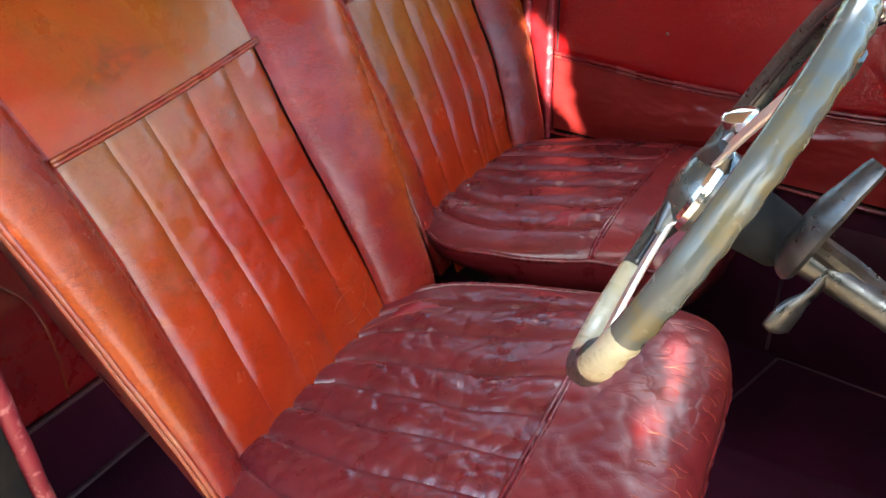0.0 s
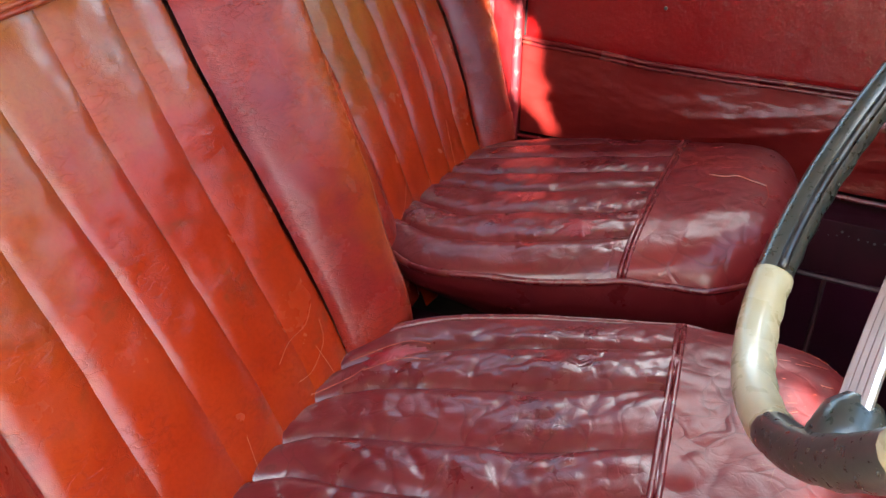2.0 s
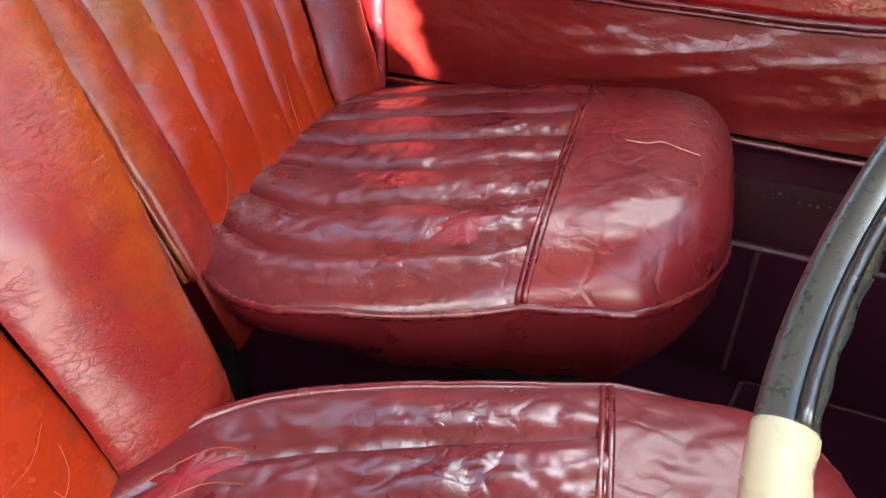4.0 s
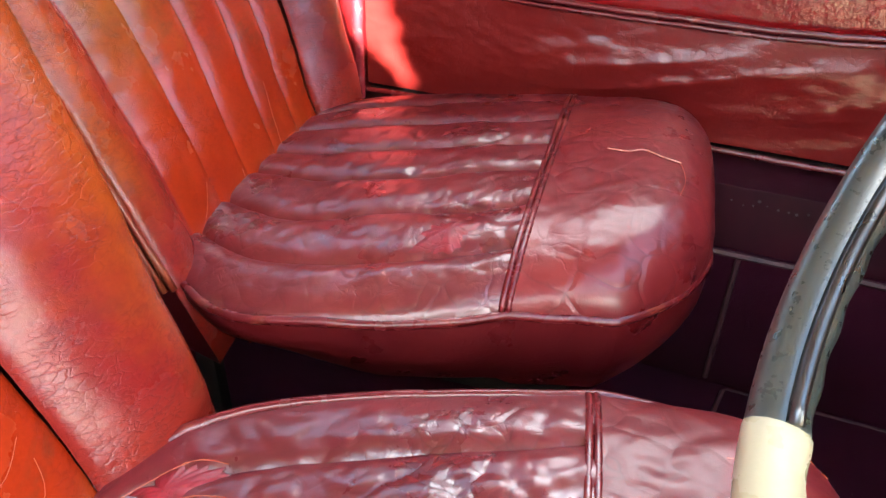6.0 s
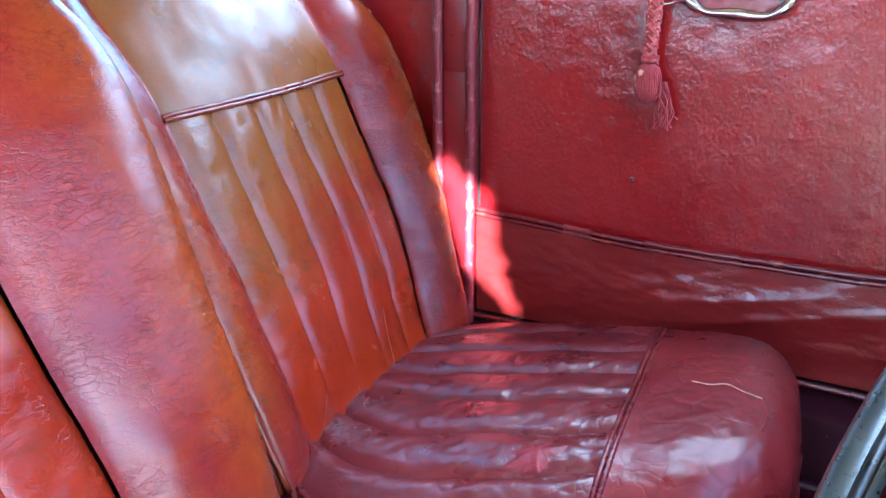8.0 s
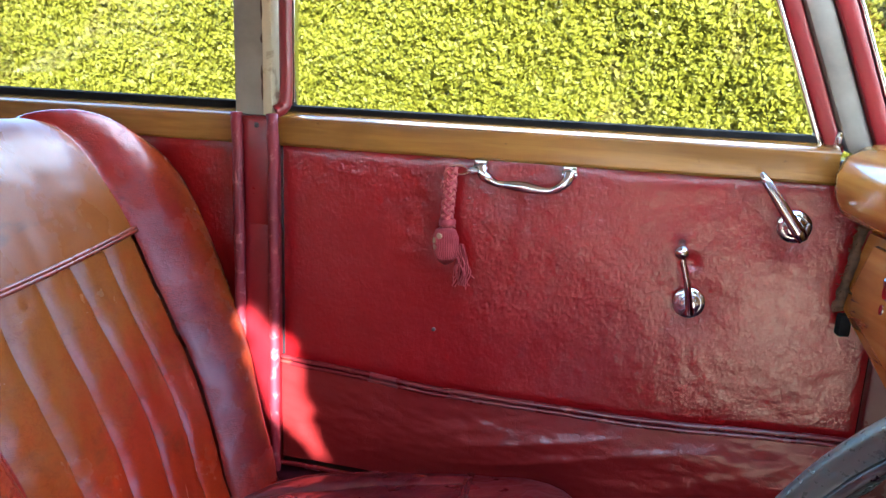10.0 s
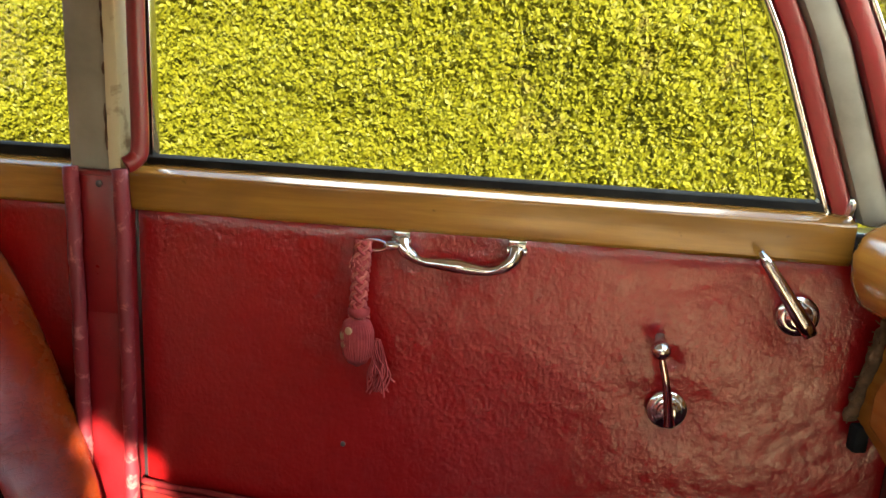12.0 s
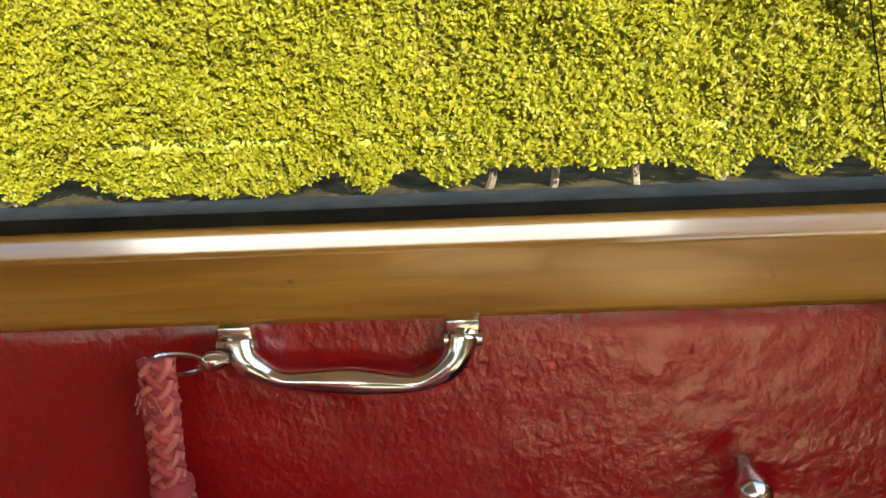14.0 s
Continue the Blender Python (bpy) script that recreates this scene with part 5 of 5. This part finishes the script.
# ---- rear seat ----
def rear_seat():
    root = thing("rear_bench", "plain red leather rear bench behind the front seats", "car seat", pose(-0.30, 0, 0, 0, 0, AXIS))
    prof = [(-0.55, 0.66), (-0.25, 0.69), (-0.06, 0.69), (-0.01, 0.67), (0.008, 0.62), (0.004, 0.55), (-0.006, 0.495)]
    line = smooth_path([(a, 0, b) for a, b in prof], 5)
    part("cushion", Shape().grid(lambda k, y: (line[int(k)].x + rumple(k, y, 0, 3, 0.002), y, line[int(k)].z + rumple(k, y, 5, 3, 0.003)), list(range(len(line))), steps(-0.72, 0.66, 40)), BENCH, root, "red leather bench cushion", sharp=180)
    for y in (-0.46, -0.1, 0.28):
        part("seam", Shape().tube([p + Vector((0.003, y, 0.002)) for p in line], 0.0028, 6), PIPING_TAN, root, "worn pale seam", sharp=180)
    part("foot_piping", Shape().tube([(0.004, y, 0.492) for y in steps(-0.72, 0.66, 12)], 0.005, 7), BINDING, root)
    part("heel_board", Shape().box((-0.06, -0.72, FLOOR + 0.001), (0.0, 0.66, 0.492)), CARPET, root, "dark carpeted heel board", 0.004)
    part("heel_binding", Shape().tube([(0.004, y, FLOOR + 0.012) for y in steps(-0.72, 0.66, 12)], 0.005, 7), BINDING, root, "pale carpet binding")
    part("backrest", Shape().grid(lambda y, z: (-0.50 - 0.25 * (z - 0.66) + 0.02 * math.sin((y + 0.7) * 9), y, z), steps(-0.72, 0.66, 40), steps(0.64, 1.22, 10)), BENCH, root, sharp=180)


rear_seat()

# ---- steering wheel and column ----
HUB = Vector((0.67, -0.183, 1.02))
RIM_R, RIM_TILT, RIM_YAW = 0.196, 63.2, 11.2


def wheel_axes():
    turn = Matrix.Rotation(radians(RIM_YAW), 3, "Z")
    u = turn @ Vector((math.cos(radians(RIM_TILT)), 0, math.sin(radians(RIM_TILT))))
    v = turn @ Vector((0, 1, 0))
    return u, v, u.cross(v)


def steering_wheel():
    root = thing("steering_wheel", "old sprung-spoke steering wheel with worn black and cream rim", "steering wheel", pose(*HUB))
    u, v, n = wheel_axes()

    def ring(a, r, out=0.0):
        return r * (math.sin(radians(a)) * u + math.cos(radians(a)) * v) + n * out

    for name, a0, a1, mat, label in (("rim_dark", -63, 88, DARKRIM, "worn glossy black rim section"), ("rim_cream", -116, -63, CREAM, "cream rim section"), ("rim_clip", -149, -116, DARKRIM, "black rim section at the spoke"), ("rim_cream", 190, 211, CREAM, "yellowed cream rim section"), ("rim_worn", 88, 190, GREYRIM, "rubbed grey rim section with yellowed spots")):
        k = max(8, int((a1 - a0) / 1.5))
        run = [ring(a, RIM_R) for a in steps(a0, a1, k)]
        s = Shape()
        base_r = 0.0128 if "dark" in name else 0.0134
        sides = 14
        for i, p in enumerate(run):
            a = lerp(a0, a1, i / k)
            outw = ring(a, 1.0).normalized()
            for j in range(sides):
                t = 2 * math.pi * j / sides
                knurl = 0.0006 * math.cos(radians(a) * 45) if math.sin(t) < -0.4 else 0.0
                rr = base_r + knurl
                s.v.append(tuple(p + rr * (math.cos(t) * outw * 0.92 + math.sin(t) * n * 1.06)))
        for i in range(k):
            for j in range(sides):
                q = (j + 1) % sides
                s.f.append((i * sides + j, i * sides + q, (i + 1) * sides + q, (i + 1) * sides + j))
        s.f += [tuple(range(sides)), tuple(k * sides + j for j in range(sides))]
        part(name, s, mat, root, label, sharp=50)
    groove = Shape().tube([ring(a, RIM_R - 0.0128, 0.002) for a in steps(-63, 88, 50)], 0.0035, 6)
    part("rim_inlay", groove, DULL, root, "bare metal line inside the rim", sharp=180)
    for a in (-132, -8, 112):
        side = ring(a + 90, 1.0)
        for k in range(4):
            off = (k - 1.5) * 0.0068
            wire = [ring(a, r, 0.018 * (1 - (r / RIM_R) ** 2) - 0.006) + side * off * (0.75 + 0.25 * r / RIM_R) for r in steps(0.030, RIM_R - 0.022, 6)]
            part("spoke_wire", Shape().tube(wire, 0.0031, 8), SPOKE, root, "polished wire spoke")
        clip = [ring(a, r, -0.004) for r in (RIM_R - 0.034, RIM_R - 0.026, RIM_R - 0.012, RIM_R)]
        part("spoke_clip", Shape().tube(clip, [0.009, 0.015, 0.017, 0.014], 10, squash=0.55 if abs(a) < 20 else 1.0), DULL if abs(a) < 20 else DARKRIM, root, "clip that holds the wires", sharp=50)
        part("spoke_root", Shape().tube([ring(a, r, 0.012) for r in (0.018, 0.04, 0.056)], [0.020, 0.017, 0.010], 10, squash=0.6), DULL, root, "worn plated spoke root", sharp=50)
    part("boss", Shape().lathe(n * -0.03, n, [(0, 0.030), (0.02, 0.040), (0.034, 0.043), (0.046, 0.040), (0.056, 0.030), (0.060, 0.015), (0.061, 0.003)], 32), DARKRIM, root, "glossy black boss", sharp=60)
    part("boss_ring", Shape().lathe(n * 0.002, n, [(0, 0.0445), (0.006, 0.0455), (0.010, 0.043)], 32), CHROME, root)
    tip = u * 0.060 + n * 0.006
    part("horn_switch", Shape().lathe(tip, n * 0.6 + u * 0.8, [(0, 0.006), (0.008, 0.007), (0.010, 0.015), (0.018, 0.017), (0.022, 0.014), (0.023, 0.004)], 20), CHROME, root, "clear and chrome switch on the boss", sharp=50)


steering_wheel()


def steering_column():
    u, v, n = wheel_axes()
    root = thing("steering_column", "dull metal steering column with control lever and bracket", "steering column", pose(*HUB))
    part("column_tube", Shape().tube([n * -0.03, n * -0.10, n * -0.42], [0.019, 0.018, 0.018], 20), DULL, root, sharp=50)
    part("column_cone", Shape().lathe(n * -0.028, -n, [(0, 0.026), (0.02, 0.030), (0.05, 0.027), (0.062, 0.020)], 24), RUBBER, root, "black cowl under the boss", sharp=50)
    at = n * -0.086
    arc = smooth_path([at - 0.008 * u - 0.03 * v, at + 0.025 * u - 0.045 * v + 0.006 * n, at + 0.065 * u - 0.045 * v + 0.008 * n, at + 0.112 * u - 0.03 * v + 0.002 * n], 5)
    part("control_quadrant", Shape().tube(arc, [0.010, 0.013, 0.015, 0.016, 0.016, 0.016, 0.016, 0.016, 0.016, 0.016, 0.016, 0.015, 0.013, 0.012, 0.011, 0.009], 10, squash=0.5), DULL, root, "grey curved bracket beside the column", sharp=50)
    part("bracket_arm", Shape().tube([at + 0.03 * u - 0.03 * v, n * -0.13 + 0.012 * u, n * -0.2], [0.010, 0.012, 0.014], 10), DULL, root)
    base = n * -0.122
    lever = smooth_path([base + 0.008 * u - 0.012 * v, base - 0.015 * u - 0.02 * v, base - 0.038 * u - 0.026 * v + 0.004 * n, base - 0.064 * u - 0.03 * v + 0.002 * n], 5)
    k = len(lever) - 1
    part("hand_lever", Shape().tube(lever, [along([(0, 0.006), (0.35, 0.007), (0.75, 0.0145), (0.92, 0.0150), (1, 0.008)], i / k) for i in range(k + 1)], 12, squash=0.45), DULL, root, "paddle-shaped worn metal hand lever", sharp=60)


steering_column()


# ---- tassel on the door handle ----
def tassel():
    root = thing("tassel", "faded red braided tassel hanging from the grab handle", "tassel", pose(0, 0, 0))
    top = Vector((0.283, 0.646, 1.139))
    part("ring", Shape().tube([top + Vector((0.010 + 0.016 * math.cos(a), -0.003, 0.003 + 0.006 * math.sin(a))) for a in steps(0, 2 * math.pi * 23 / 24, 23)], 0.0014, 6, True), CHROME, root, "thin metal ring")
    part("swivel", Shape().lathe(top + Vector((0.022, 0.0, 0.003)), (1, 0, 0.05), [(0, 0.002), (0.005, 0.0055), (0.010, 0.0055), (0.016, 0.003)], 12), CHROME, root, "small chrome swivel")
    z0, z1 = 1.146, 1.070
    core = [top + Vector((-0.004 * t, -0.004, lerp(z0, z1, t) - top.z)) for t in steps(0, 1, 8)]
    part("cord_core", Shape().tube(core, 0.0066, 10), TASSEL, root, "faded red cord", sharp=180)
    for way in (-1, 1):
        for k in range(4):
            run = []
            for t in steps(0, 1, 40):
                a = way * t * 11 + k * math.pi / 2
                r = 0.0076 + 0.0010 * math.cos(t * 44 + (0 if way > 0 else math.pi))
                run.append(top + Vector((r * math.cos(a) - 0.004 * t, r * 0.8 * math.sin(a) - 0.004, lerp(z0, z1, t) - top.z)))
            part("cord_strand", Shape().tube(run, 0.0023, 6), TASSEL if way > 0 else TASSEL_PALE, root, "plaited strand", sharp=180)
    for z, r in ((1.122, 0.0100), (1.066, 0.0122)):
        part("knot", Shape().lathe(top + Vector((-0.003, -0.003, z - top.z + 0.006)), (0, 0, -1), [(0, 0.006), (0.003, r), (0.009, r), (0.013, r * 0.7)], 14), TASSEL, root, sharp=180)
    for z in (1.124, 1.0635):
        for k in range(26):
            a = k * 2.4
            base = top + Vector((-0.003 + 0.0095 * math.cos(a), -0.003 + 0.0095 * math.sin(a), z - top.z + 0.004 * math.sin(k * 1.7)))
            part("frayed_thread", Shape().tube([base, base + Vector((0.003 * math.cos(a + 0.8), 0.003 * math.sin(a + 0.8), -0.004 + 0.002 * math.sin(k)))], 0.0006, 4), TASSEL_PALE, root)
    for k in range(34):
        a = 2 * math.pi * k / 34
        rib = [top + Vector((-0.004 + (0.0003 + r) * math.cos(a) + 0.03 * d, -0.006 + (0.0003 + r) * math.sin(a), 1.058 - top.z - d)) for d, r in ((0.003, 0.0135), (0.014, 0.0175), (0.028, 0.0178), (0.042, 0.0145), (0.050, 0.0095))]
        part("acorn_thread", Shape().tube(rib, 0.0009, 4), TASSEL, root, sharp=180)
    acorn = part("acorn", Shape().lathe(top + Vector((-0.004, -0.006, 1.058 - top.z)), (0.03, 0, -1), [(0, 0.009), (0.004, 0.0145), (0.014, 0.0175), (0.028, 0.0178), (0.042, 0.0145), (0.051, 0.009), (0.055, 0.003)], 22), TASSEL, root, "threadbare acorn-shaped head", sharp=180)
    for a, z, r in ((-1.9, 1.048, 0.0050), (-2.5, 1.040, 0.0060), (-2.35, 1.031, 0.0045)):
        c = top + Vector((-0.004 + 0.0172 * math.cos(a), -0.006 + 0.0172 * math.sin(a), z - top.z))
        part("bare_spot", Shape().lathe(c, (math.cos(a), math.sin(a), 0), [(-0.001, r), (0.0008, r * 0.8), (0.0012, r * 0.3)], 12), TASSEL_BALD, acorn)
    rng = random.Random(2)
    for k in range(22):
        a = rng.uniform(0, 2 * math.pi)
        s0 = top + Vector((0.016 + 0.006 * math.cos(a), -0.004 + 0.004 * math.sin(a), 1.035 - top.z))
        run = smooth_path([s0, s0 + Vector((rng.uniform(0, 0.008), rng.uniform(-0.004, 0.004), -0.02)), s0 + Vector((rng.uniform(-0.002, 0.016), rng.uniform(-0.006, 0.005), -0.04)), s0 + Vector((rng.uniform(-0.004, 0.018), rng.uniform(-0.006, 0.005), rng.uniform(-0.066, -0.05)))], 3)
        part("fringe_thread", Shape().tube(run, 0.0011, 4), TASSEL, root)


tassel()
